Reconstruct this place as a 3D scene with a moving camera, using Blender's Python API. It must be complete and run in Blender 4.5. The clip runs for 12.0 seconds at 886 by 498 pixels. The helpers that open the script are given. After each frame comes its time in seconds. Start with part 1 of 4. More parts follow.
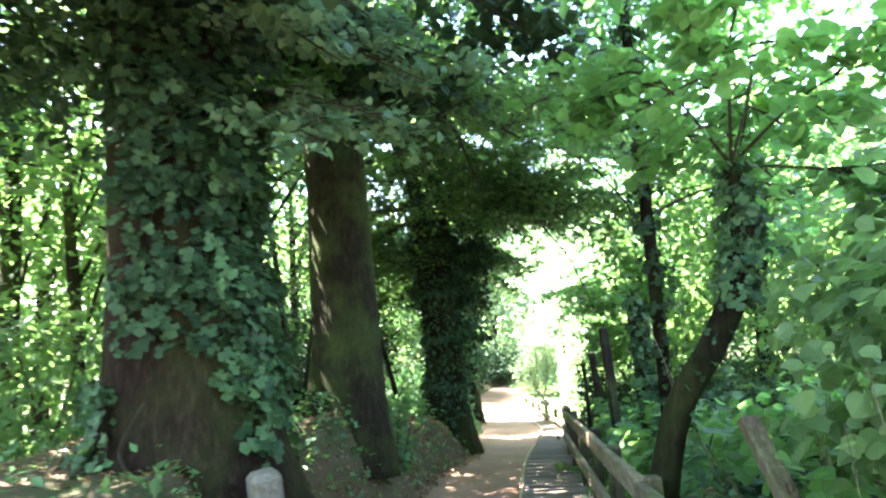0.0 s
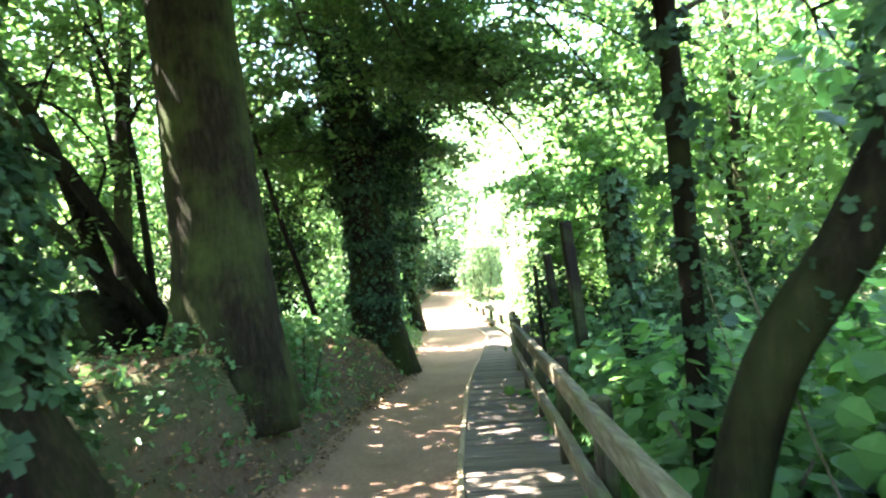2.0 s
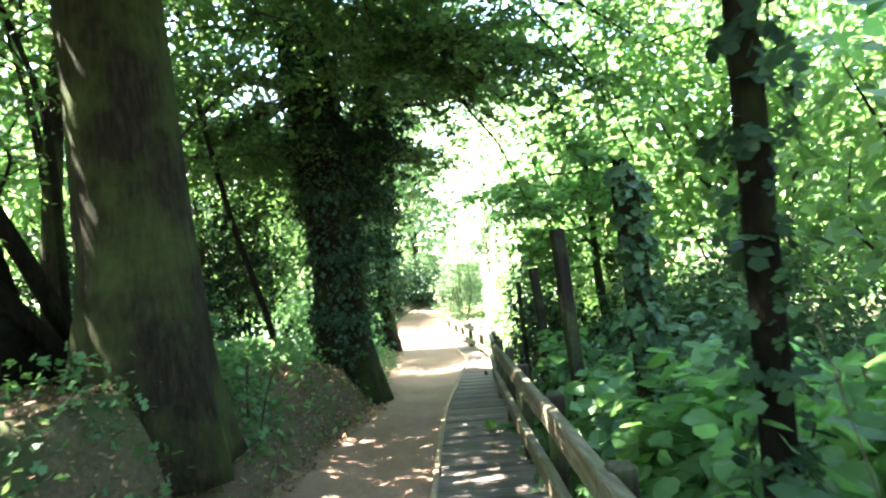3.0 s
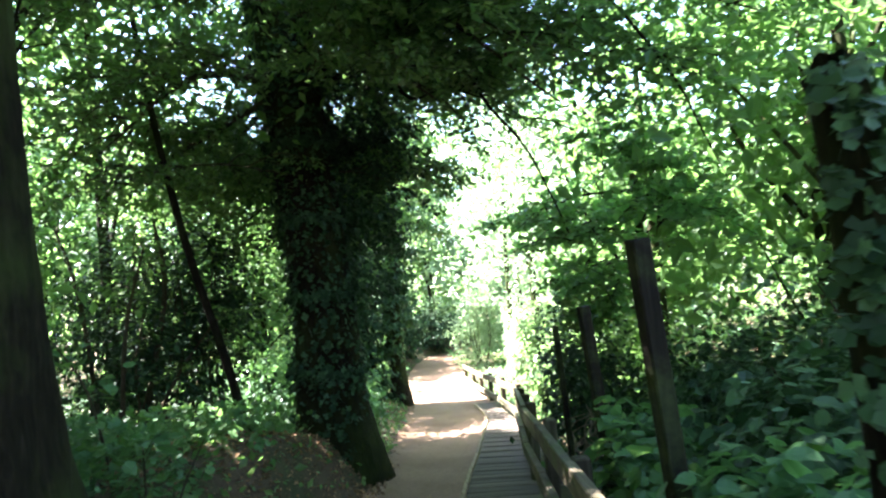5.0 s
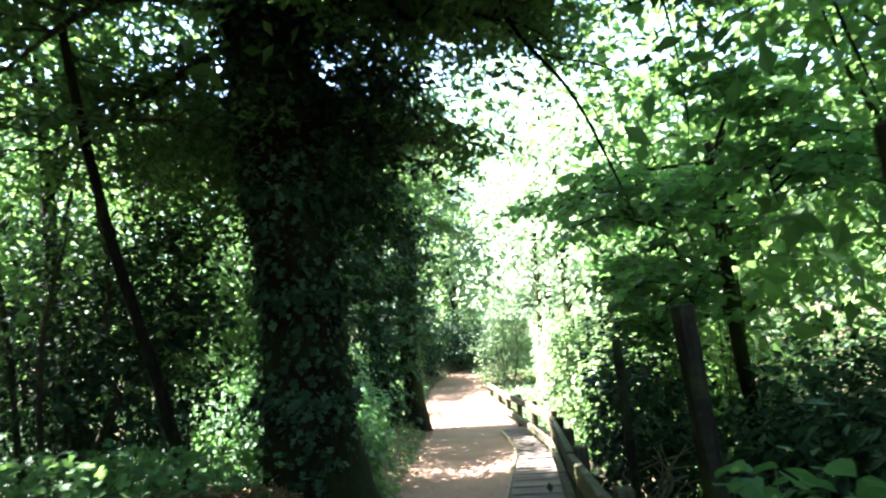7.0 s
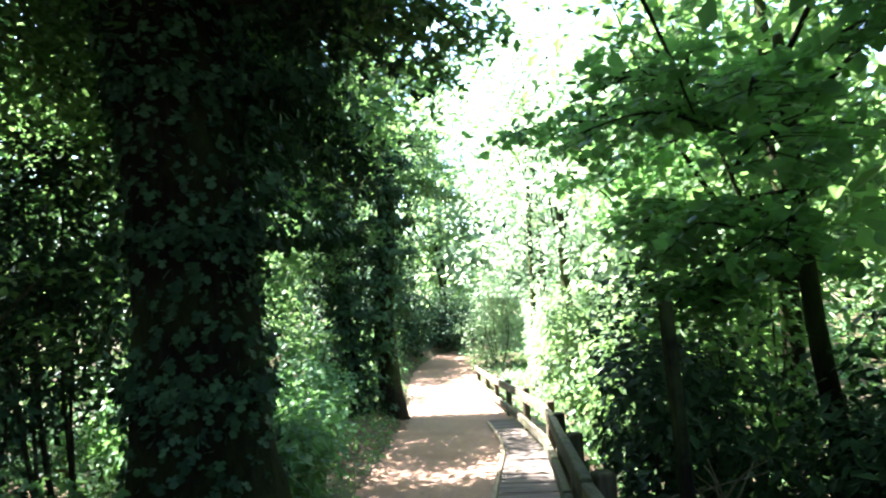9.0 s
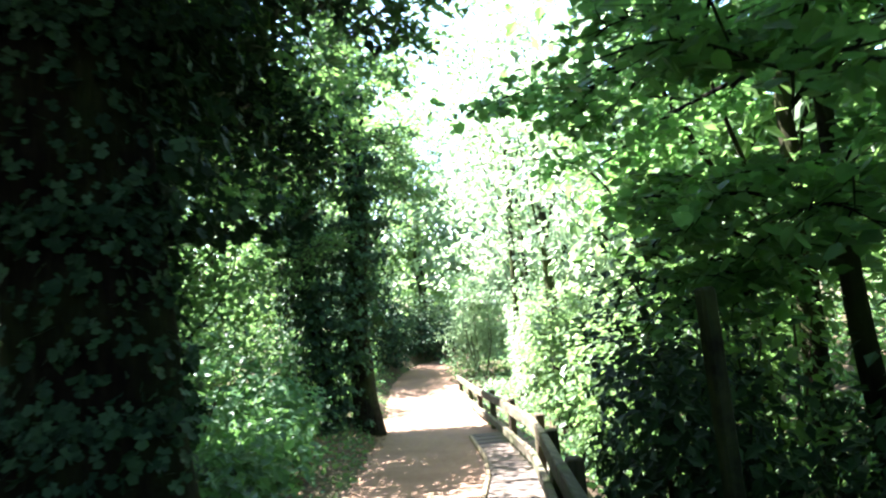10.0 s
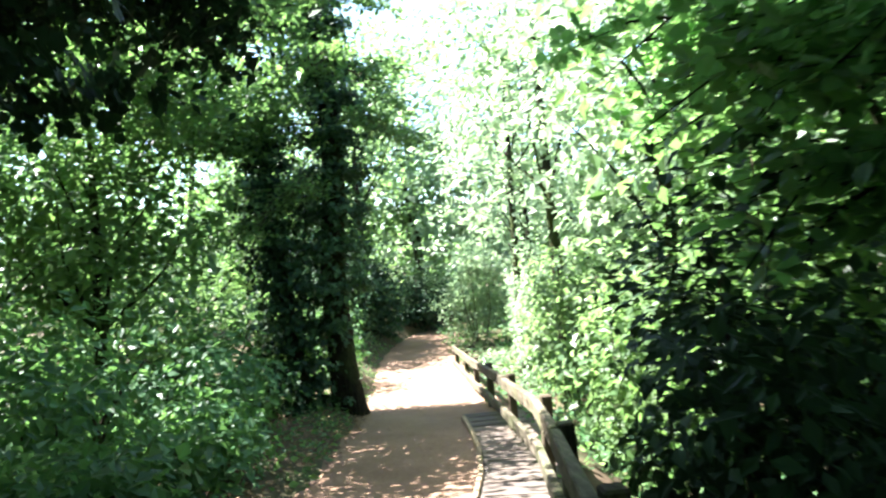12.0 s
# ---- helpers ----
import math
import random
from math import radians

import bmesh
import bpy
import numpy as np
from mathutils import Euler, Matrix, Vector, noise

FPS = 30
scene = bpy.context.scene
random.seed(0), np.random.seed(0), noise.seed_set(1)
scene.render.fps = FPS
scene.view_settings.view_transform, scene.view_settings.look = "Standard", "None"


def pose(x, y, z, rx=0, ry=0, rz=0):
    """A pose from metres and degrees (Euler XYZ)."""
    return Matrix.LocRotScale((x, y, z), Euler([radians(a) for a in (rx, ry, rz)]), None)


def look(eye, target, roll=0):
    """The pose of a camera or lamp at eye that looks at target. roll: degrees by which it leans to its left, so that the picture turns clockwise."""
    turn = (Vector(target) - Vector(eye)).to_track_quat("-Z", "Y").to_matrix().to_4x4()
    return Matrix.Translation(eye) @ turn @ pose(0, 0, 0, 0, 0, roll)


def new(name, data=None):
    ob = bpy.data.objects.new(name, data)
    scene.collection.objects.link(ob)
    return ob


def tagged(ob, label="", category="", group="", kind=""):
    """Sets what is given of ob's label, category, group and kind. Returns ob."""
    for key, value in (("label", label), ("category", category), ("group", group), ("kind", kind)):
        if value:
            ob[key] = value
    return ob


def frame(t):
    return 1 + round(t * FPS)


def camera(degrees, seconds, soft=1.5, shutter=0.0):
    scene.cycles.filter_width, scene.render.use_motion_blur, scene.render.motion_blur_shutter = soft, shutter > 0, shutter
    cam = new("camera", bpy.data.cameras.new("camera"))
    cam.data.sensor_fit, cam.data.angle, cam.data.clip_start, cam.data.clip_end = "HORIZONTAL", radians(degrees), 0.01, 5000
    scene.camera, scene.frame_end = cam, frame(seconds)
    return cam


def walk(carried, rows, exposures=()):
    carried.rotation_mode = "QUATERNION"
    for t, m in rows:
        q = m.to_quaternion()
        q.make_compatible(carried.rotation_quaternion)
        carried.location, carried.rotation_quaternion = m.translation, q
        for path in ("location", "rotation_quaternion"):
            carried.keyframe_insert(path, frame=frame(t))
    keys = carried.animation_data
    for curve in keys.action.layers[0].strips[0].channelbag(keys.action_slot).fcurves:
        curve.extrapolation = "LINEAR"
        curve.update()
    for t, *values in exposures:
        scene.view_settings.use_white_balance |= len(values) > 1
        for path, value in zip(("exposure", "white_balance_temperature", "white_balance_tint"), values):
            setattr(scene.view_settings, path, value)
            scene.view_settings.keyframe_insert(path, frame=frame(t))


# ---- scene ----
cam = camera(66.0, 12.0, soft=2.2, shutter=0.5)
METRES, EYE, TILT, LEAN, TURN = 12.4, 1.55, 6.0, 2.5, 0.0
ROWS = [
    (0.0, 0.0, 0.0, 0.0, -0.0, 0.0, 0.0),
    (0.5, 0.005, 0.0432, -0.0049, -2.67, -0.19, -0.19),
    (1.0, 0.0111, 0.0916, -0.0118, -5.25, -1.66, -0.3),
    (1.5, 0.0195, 0.135, -0.0201, -5.3, -7.89, 0.95),
    (2.0, 0.0249, 0.1792, -0.0251, -4.9, -8.1, 1.45),
    (2.5, 0.0325, 0.221, -0.0345, -4.97, -7.47, 1.41),
    (3.0, 0.039, 0.2627, -0.0408, -6.53, -6.69, 1.09),
    (5.0, 0.0609, 0.4343, -0.0704, -5.08, -2.91, 1.32),
    (5.5, 0.0654, 0.4738, -0.077, -3.58, -1.75, 1.33),
    (6.0, 0.0728, 0.5168, -0.0852, -3.49, -1.25, 0.78),
    (6.5, 0.0777, 0.5561, -0.0924, -3.31, -1.47, 1.17),
    (7.0, 0.0822, 0.6009, -0.0998, -2.92, -1.62, 1.39),
    (9.0, 0.1079, 0.7605, -0.1349, -3.5, -3.13, 0.39),
    (9.5, 0.1119, 0.7949, -0.1412, -3.46, -2.98, 0.87),
    (10.0, 0.119, 0.8322, -0.1493, -5.18, -2.4, 1.49),
    (10.5, 0.1259, 0.8665, -0.1563, -6.26, -2.2, 1.86),
    (11.0, 0.1339, 0.9024, -0.1651, -8.1, -3.13, 2.13),
    (11.5, 0.1389, 0.935, -0.1731, -8.12, -4.24, 2.46),
    (12.0, 0.1471, 0.9708, -0.1809, -5.07, -4.86, 1.8),
]
walk(cam, [(t, pose(0, 0, EYE, TILT, LEAN, TURN) @ pose(METRES * x, METRES * y, METRES * z, 90 + pitch, roll, yaw)) for t, x, y, z, yaw, pitch, roll in ROWS],
     exposures=[(0.0, 5.5, 6250, 18), (2.5, 5.46, 6400, 13), (5.0, 4.62, 6060, 16), (7.0, 4.27, 5980, 17), (9.5, 4.1, 5880, 17), (12.0, 3.55, 5960, 13)])

# ---- world, sun, exposure ----
SUN_AZ, SUN_EL = -72.0, 57.0          # degrees clockwise from straight ahead, and above the horizon
world = bpy.data.worlds.new("world")
scene.world = world
world.use_nodes = True
wn = world.node_tree
sky = wn.nodes.new("ShaderNodeTexSky")
sky.sky_type, sky.sun_disc = "NISHITA", False
sky.sun_elevation, sky.sun_rotation = radians(SUN_EL), radians(SUN_AZ)
wn.links.new(sky.outputs[0], wn.nodes["Background"].inputs[0])
wn.nodes["Background"].inputs[1].default_value = 0.08
sun_data = bpy.data.lights.new("sun", "SUN")
sun_data.energy, sun_data.angle, sun_data.color = 5.0, radians(0.55), (1.0, 0.95, 0.86)
sun = new("sun", sun_data)
sun_way = Vector((math.sin(radians(SUN_AZ)) * math.cos(radians(SUN_EL)), math.cos(radians(SUN_AZ)) * math.cos(radians(SUN_EL)), math.sin(radians(SUN_EL))))
sun.matrix_world = look(sun_way * 60, (0, 0, 0))

rng = np.random.default_rng(7)


# ---- materials ----
def material(name):
    m = bpy.data.materials.new(name)
    m.use_nodes = True
    nt = m.node_tree
    return m, nt, nt.nodes["Principled BSDF"]


def ramp(nt, fac, stops):
    r = nt.nodes.new("ShaderNodeValToRGB")
    while len(r.color_ramp.elements) < len(stops):
        r.color_ramp.elements.new(0.5)
    for e, (p, c) in zip(r.color_ramp.elements, stops):
        e.position, e.color = p, (*c, 1)
    nt.links.new(fac, r.inputs[0])
    return r.outputs[0]


def noise_node(nt, scale, detail=4, rough=0.6, vec=None):
    n = nt.nodes.new("ShaderNodeTexNoise")
    n.inputs["Scale"].default_value, n.inputs["Detail"].default_value, n.inputs["Roughness"].default_value = scale, detail, rough
    if vec is None:
        vec = nt.nodes.new("ShaderNodeTexCoord").outputs["Object"]
    nt.links.new(vec, n.inputs["Vector"])
    return n.outputs["Fac"]


def stretched(nt, sx, sy, sz):
    mp = nt.nodes.new("ShaderNodeMapping")
    mp.inputs["Scale"].default_value = (sx, sy, sz)
    nt.links.new(nt.nodes.new("ShaderNodeTexCoord").outputs["Object"], mp.inputs["Vector"])
    return mp.outputs[0]


def mix_colour(nt, fac, a, b, mode="MIX"):
    m = nt.nodes.new("ShaderNodeMix")
    m.data_type, m.blend_type = "RGBA", mode
    for s, v in ((m.inputs[0], fac), (m.inputs[6], a), (m.inputs[7], b)):
        if isinstance(v, (int, float)):
            s.default_value = v
        elif isinstance(v, tuple):
            s.default_value = (*v, 1)
        else:
            nt.links.new(v, s)
    return m.outputs[2]


def bump(nt, bsdf, height, strength, dist):
    b = nt.nodes.new("ShaderNodeBump")
    b.inputs["Strength"].default_value, b.inputs["Distance"].default_value = strength, dist
    nt.links.new(height, b.inputs["Height"])
    nt.links.new(b.outputs[0], bsdf.inputs["Normal"])


def leaf_material(name, dark, mid, light, gloss=0.45, thin=0.4, glow=(0.17, 0.31, 0.09), patch=0.6, shine=0.28):
    m, nt, bsdf = material(name)
    isl = nt.nodes.new("ShaderNodeNewGeometry").outputs["Random Per Island"]
    col = ramp(nt, isl, ((0.0, dark), (0.45, mid), (0.9, light), (1.0, tuple(c * 1.25 for c in light))))
    big = noise_node(nt, patch, 3, 0.6)
    col = mix_colour(nt, ramp(nt, big, ((0.35, (0, 0, 0)), (0.7, (0.6, 0.6, 0.6)))), col, mix_colour(nt, 1.0, col, (1.2, 1.08, 0.7), "MULTIPLY"))
    nt.links.new(col, bsdf.inputs["Base Color"])
    bsdf.inputs["Roughness"].default_value = gloss
    bsdf.inputs["Specular IOR Level"].default_value = shine
    tr = nt.nodes.new("ShaderNodeBsdfTranslucent")
    nt.links.new(mix_colour(nt, 0.5, mix_colour(nt, 1.0, col, (2.1, 2.2, 1.3), "MULTIPLY"), glow), tr.inputs[0])
    mx = nt.nodes.new("ShaderNodeMixShader")
    mx.inputs[0].default_value = thin
    nt.links.new(bsdf.outputs[0], mx.inputs[1])
    nt.links.new(tr.outputs[0], mx.inputs[2])
    nt.links.new(mx.outputs[0], nt.nodes["Material Output"].inputs[0])
    return m


def bark_material(name, dark, mid, light, moss=0.35, fine=(9, 9, 1.6)):
    m, nt, bsdf = material(name)
    streak = noise_node(nt, 3.0, 8, 0.7, stretched(nt, *fine))
    col = ramp(nt, streak, ((0.3, dark), (0.52, mid), (0.75, light)))
    green = ramp(nt, noise_node(nt, 1.1, 5, 0.65), ((0.45, (0, 0, 0)), (0.68, (moss, moss, moss))))
    col = mix_colour(nt, green, col, (0.07, 0.10, 0.025))
    nt.links.new(col, bsdf.inputs["Base Color"])
    bsdf.inputs["Roughness"].default_value = 0.9
    bsdf.inputs["Specular IOR Level"].default_value = 0.08
    bump(nt, bsdf, streak, 1.0, 0.05)
    return m


def wood_material(name, dark, mid, light, axis=1, moss=0.4):
    m, nt, bsdf = material(name)
    sc = [14, 14, 14]
    sc[axis] = 0.9
    grain = noise_node(nt, 2.2, 8, 0.7, stretched(nt, *sc))
    col = ramp(nt, grain, ((0.3, dark), (0.52, mid), (0.72, light)))
    rnd = nt.nodes.new("ShaderNodeObjectInfo").outputs["Random"]
    col = mix_colour(nt, 1.0, col, ramp(nt, rnd, ((0, (0.7, 0.7, 0.72)), (1, (1.2, 1.15, 1.1)))), "MULTIPLY")
    green = ramp(nt, noise_node(nt, 2.3, 6, 0.7), ((0.48, (0, 0, 0)), (0.66, (moss, moss, moss))))
    col = mix_colour(nt, green, col, (0.09, 0.12, 0.035))
    nt.links.new(col, bsdf.inputs["Base Color"])
    bsdf.inputs["Roughness"].default_value = 0.85
    bsdf.inputs["Specular IOR Level"].default_value = 0.12
    bump(nt, bsdf, grain, 0.5, 0.008)
    return m


def soil_material(name, a, b, c, leafy=(0.06, 0.045, 0.02), cover=0.5, gritty=0.35):
    m, nt, bsdf = material(name)
    fine = noise_node(nt, 26, 8, 0.75)
    col = ramp(nt, fine, ((0.28, a), (0.5, b), (0.72, c)))
    broad = noise_node(nt, 0.9, 6, 0.65)
    col = mix_colour(nt, ramp(nt, broad, ((0.42, (0, 0, 0)), (0.66, (cover, cover, cover)))), col, leafy)
    grit = noise_node(nt, 120, 3, 0.7)
    col = mix_colour(nt, gritty, col, ramp(nt, grit, ((0.35, (0.02, 0.016, 0.012)), (0.65, (0.5, 0.42, 0.33)))), "OVERLAY")
    nt.links.new(col, bsdf.inputs["Base Color"])
    bsdf.inputs["Roughness"].default_value = 0.95
    bsdf.inputs["Specular IOR Level"].default_value = 0.15
    bump(nt, bsdf, fine, 0.7, 0.02)
    return m


M_IVY = leaf_material("ivy_leaf", (0.011, 0.030, 0.014), (0.024, 0.056, 0.026), (0.055, 0.108, 0.055), 0.5, 0.2, (0.08, 0.15, 0.05), shine=0.2)
# dark copy of the ivy leaf, with shade put into its colour
M_IVY_DARK = leaf_material("shade_darkened_leaf", (0.010, 0.024, 0.013), (0.019, 0.042, 0.022), (0.036, 0.072, 0.038), 0.6, 0.12, (0.05, 0.10, 0.03), shine=0.12)
M_BEECH = leaf_material("tree_leaf", (0.032, 0.068, 0.024), (0.055, 0.108, 0.040), (0.10, 0.17, 0.062), 0.42, 0.47)
# M_LIME and M_PALE put strong sunlight into the leaf colour itself
M_LIME = leaf_material("sun_brightened_leaf", (0.043, 0.082, 0.036), (0.075, 0.128, 0.062), (0.126, 0.19, 0.1), 0.36, 0.54, (0.24, 0.38, 0.13))
M_PALE = leaf_material("sunlight_paled_leaf", (0.086, 0.13, 0.082), (0.138, 0.2, 0.13), (0.214, 0.288, 0.198), 0.36, 0.5, (0.35, 0.46, 0.31))
M_HAZEL = leaf_material("broad_leaf", (0.044, 0.105, 0.04), (0.072, 0.158, 0.06), (0.115, 0.225, 0.09), 0.38, 0.58, (0.21, 0.40, 0.11))
M_NETTLE = leaf_material("herb_leaf", (0.035, 0.088, 0.036), (0.055, 0.13, 0.053), (0.092, 0.183, 0.078), 0.45, 0.4, (0.15, 0.27, 0.07))
M_DEAD = leaf_material("dead_leaf", (0.05, 0.028, 0.014), (0.12, 0.07, 0.035), (0.26, 0.17, 0.10), 0.7, 0.08, (0.3, 0.18, 0.06))
M_WITHERED = leaf_material("withered_leaf", (0.22, 0.17, 0.12), (0.34, 0.28, 0.22), (0.46, 0.40, 0.33), 0.7, 0.1, (0.4, 0.3, 0.2))
# M_HANG has the bluish skylight mixed into its leaf colour
M_HANG = leaf_material("hanging_leaf", (0.05, 0.10, 0.065), (0.085, 0.155, 0.105), (0.13, 0.215, 0.155), 0.4, 0.4, (0.16, 0.30, 0.14))
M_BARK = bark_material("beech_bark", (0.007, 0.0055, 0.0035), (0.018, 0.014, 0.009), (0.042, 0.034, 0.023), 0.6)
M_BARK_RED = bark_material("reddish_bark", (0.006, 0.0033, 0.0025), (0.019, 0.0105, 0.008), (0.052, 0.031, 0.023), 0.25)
# near-black bark that carries the shade on trunks and stems in its colour
M_BARK_DARK = bark_material("shade_darkened_bark", (0.004, 0.003, 0.002), (0.01, 0.0072, 0.0045), (0.024, 0.018, 0.011), 0.3)
M_TWIG = bark_material("twig_bark", (0.02, 0.015, 0.01), (0.05, 0.038, 0.026), (0.10, 0.078, 0.055), 0.3, (16, 16, 3))
M_STEM = bark_material("pale_stem", (0.09, 0.07, 0.045), (0.19, 0.155, 0.11), (0.33, 0.28, 0.2), 0.15, (16, 16, 3))
M_RAIL = wood_material("weathered_rail", (0.055, 0.045, 0.031), (0.115, 0.097, 0.069), (0.21, 0.183, 0.135), 1, 0.55)
M_POST = wood_material("weathered_post", (0.026, 0.02, 0.014), (0.06, 0.048, 0.033), (0.115, 0.095, 0.068), 2, 0.5)
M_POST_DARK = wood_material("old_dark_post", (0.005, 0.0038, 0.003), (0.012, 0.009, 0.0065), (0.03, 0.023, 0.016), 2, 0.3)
M_PLANK = wood_material("grey_plank", (0.085, 0.068, 0.056), (0.125, 0.101, 0.085), (0.19, 0.159, 0.135), 0, 0.15)
M_EDGE = wood_material("edging_timber", (0.14, 0.10, 0.06), (0.25, 0.19, 0.125), (0.38, 0.30, 0.20), 1, 0.15)
M_PATH = soil_material("trodden_earth", (0.18, 0.11, 0.074), (0.265, 0.17, 0.12), (0.37, 0.255, 0.187), (0.165, 0.098, 0.064), 0.6)
M_SOIL = soil_material("woodland_floor", (0.036, 0.025, 0.016), (0.085, 0.058, 0.037), (0.15, 0.105, 0.068), (0.03, 0.055, 0.016), 0.9, 0.15)
M_STONE = soil_material("pale_stone", (0.10, 0.085, 0.07), (0.17, 0.15, 0.125), (0.27, 0.245, 0.21), (0.07, 0.08, 0.04), 0.5)


# ---- the lie of the land ----
PATH_LEFT = np.array([(-30, -3.2), (-4, -1.3), (0, -1.2), (3, -1.22), (6, -1.18), (7.2, -1.0), (8.2, -0.6), (9.8, -0.4), (11, -0.18), (13, 0.36), (14.5, 0.6), (17, 0.75), (19.5, 0.95), (23, 1.15), (27, 1.3), (30, 1.35), (33, 1.5), (36, 1.85), (39, 2.7), (42, 5.0), (46, 10), (60, 30), (90, 68)])
BOARD_LEFT = np.array([(-30, -1.6), (-4, -0.25), (0, 0.12), (4, 0.42), (7.7, 0.74), (9.5, 0.97), (11.4, 1.22), (13, 1.48), (15, 1.88), (17.4, 2.3), (18.7, 2.55), (20, 2.66), (22, 2.72), (25, 2.7), (28, 2.72), (31, 2.74), (34, 2.8), (37, 3.2), (39, 4.0), (42, 7.0), (46, 12.5), (60, 34), (90, 73)])
FENCE = [(0.66, 0.4), (0.87, 2.2), (1.08, 4.0), (1.29, 5.75), (1.5, 7.5), (1.71, 9.3), (1.93, 11.1), (2.16, 12.9), (2.44, 14.6), (2.72, 16.3), (3.0, 18.2), (3.12, 20.6), (3.2, 23.0), (3.28, 25.4), (3.36, 27.8), (3.38, 30.2)]
PROFILE = np.array([(-60, 5.3), (0, 0.093), (12.21, -0.965), (22, -1.82), (26, -2.14), (30, -2.3), (36, -2.36), (42, -2.3), (60, -2.2), (400, -2.2)])


def path_left(y):
    return np.interp(y, PATH_LEFT[:, 0], PATH_LEFT[:, 1])


def board_left(y):
    return np.interp(y, BOARD_LEFT[:, 0], BOARD_LEFT[:, 1])


def level(y):
    return np.interp(y, PROFILE[:, 0], PROFILE[:, 1])


def smoothstep(a, b, x):
    t = np.clip((x - a) / (b - a), 0, 1)
    return t * t * (3 - 2 * t)


def mound(x, y):
    """An earth heap beyond the fence, round the foot of the leaning trunk."""
    wide = np.where(x > 1.5, 0.95, 0.5)
    return np.exp(-((x - 1.5) / wide) ** 2 - ((y - 3.9) / 0.95) ** 2) * smoothstep(0.98, 1.2, x)


def height(x, y):
    """The ground's height: the sloping path, a bank on one side, a falling edge on the other."""
    x, y = np.asarray(x, float), np.asarray(y, float)
    dl, dr = path_left(y) - x, x - (board_left(y) + 0.85)
    bank = np.interp(y, [-5, 4, 8, 12.5, 14.5, 18, 24, 40], [0.85, 0.95, 1.12, 0.85, 0.4, 0.15, 0.2, 0.5])
    h = level(y) + bank * smoothstep(-0.05, 0.6, dl) - 0.9 * smoothstep(1.8, 6.0, dl) * smoothstep(60, 10, dl)
    drop = np.interp(y, [-5, 12, 15, 20, 28, 34], [0.35, 0.35, 0.5, 0.55, 0.4, 0.1])
    h = h - drop * smoothstep(0.0, 0.9, dr) + 1.1 * smoothstep(2.0, 9.0, dr)
    h = h + 0.72 * mound(x, y) * (1 + 0.16 * np.sin(6.3 * x + 2.1 * y) * np.sin(5.1 * y - x) + 0.1 * np.sin(13 * x) * np.sin(11 * y))
    off = np.clip(np.maximum(dl, dr), 0, 1)
    return h + off * (0.06 * np.sin(2.1 * x + 0.7 * y) * np.sin(1.3 * y - x) + 0.035 * np.sin(5.3 * x + 1.1) * np.sin(4.1 * y))


def in_way(p):
    """True where a place lies in the trimmed space over the path."""
    p = np.atleast_2d(p)
    x, y, z = p[:, 0], p[:, 1], p[:, 2]
    fx = np.interp(y, [q[1] for q in FENCE], [q[0] for q in FENCE])
    fx = fx + 0.12 + 0.13 * np.sin(3.1 * y + 1.7 * z) + 0.1 * np.sin(7.3 * z + 2 * y)
    head = np.where(y < 16, 2.35, 1.9) + 0.15 * np.sin(2.7 * y + 4 * x)
    low = (x > path_left(y) - 0.05) & (x < fx - 0.04) & (z < level(y) + head) & (z > level(y) + 0.12)
    line = np.abs(x - 0.14 * y) < np.where(y < 3.4, 1.0, 0.78)
    return (low | (line & (z < level(y) + 2.5) & (z > level(y) + 0.12))) & (y > -4) & (y < 34)


# ---- mesh helpers ----
class Soup:
    """Collects vertices and faces as arrays and turns them into one mesh."""

    def __init__(self):
        self.v, self.f, self.n = [], [], 0

    def add(self, v, f):
        self.v.append(np.asarray(v, float))
        self.f.append(np.asarray(f, np.int64) + self.n)
        self.n += len(v)

    def mesh(self, name, mat, smooth=False):
        me = bpy.data.meshes.new(name)
        v = np.concatenate(self.v)
        loops = np.concatenate([f.ravel() for f in self.f])
        total = np.concatenate([np.full(len(f), f.shape[1]) for f in self.f])
        me.vertices.add(len(v))
        me.vertices.foreach_set("co", v.astype(np.float32).ravel())
        me.loops.add(len(loops))
        me.loops.foreach_set("vertex_index", loops.astype(np.int32))
        me.polygons.add(len(total))
        me.polygons.foreach_set("loop_start", (np.cumsum(total) - total).astype(np.int32))
        me.polygons.foreach_set("use_smooth", np.full(len(total), smooth))
        me.materials.append(mat)
        me.update(calc_edges=True)
        me.validate()
        return me


def part(name, me, parent, label="", kind=""):
    ob = new(name, me)
    ob.parent = parent
    return tagged(ob, label=label, kind=kind)


def thing(name, at, label, category, group="", kind=""):
    ob = new(name)
    ob.location = at
    ob.empty_display_size = 0.2
    return tagged(ob, label, category, group, kind)


def smooth_line(pts, n):
    """n points on a smooth curve through pts."""
    p = np.asarray(pts, float)
    p = np.vstack([2 * p[0] - p[1], p, 2 * p[-1] - p[-2]])
    out = []
    for u in np.linspace(0, len(p) - 3 - 1e-6, n):
        i, t = int(u), u - int(u)
        a, b, c, d = p[i:i + 4]
        out.append(0.5 * (2 * b + (c - a) * t + (2 * a - 5 * b + 4 * c - d) * t * t + (3 * b - a - 3 * c + d) * t ** 3))
    return np.array(out)


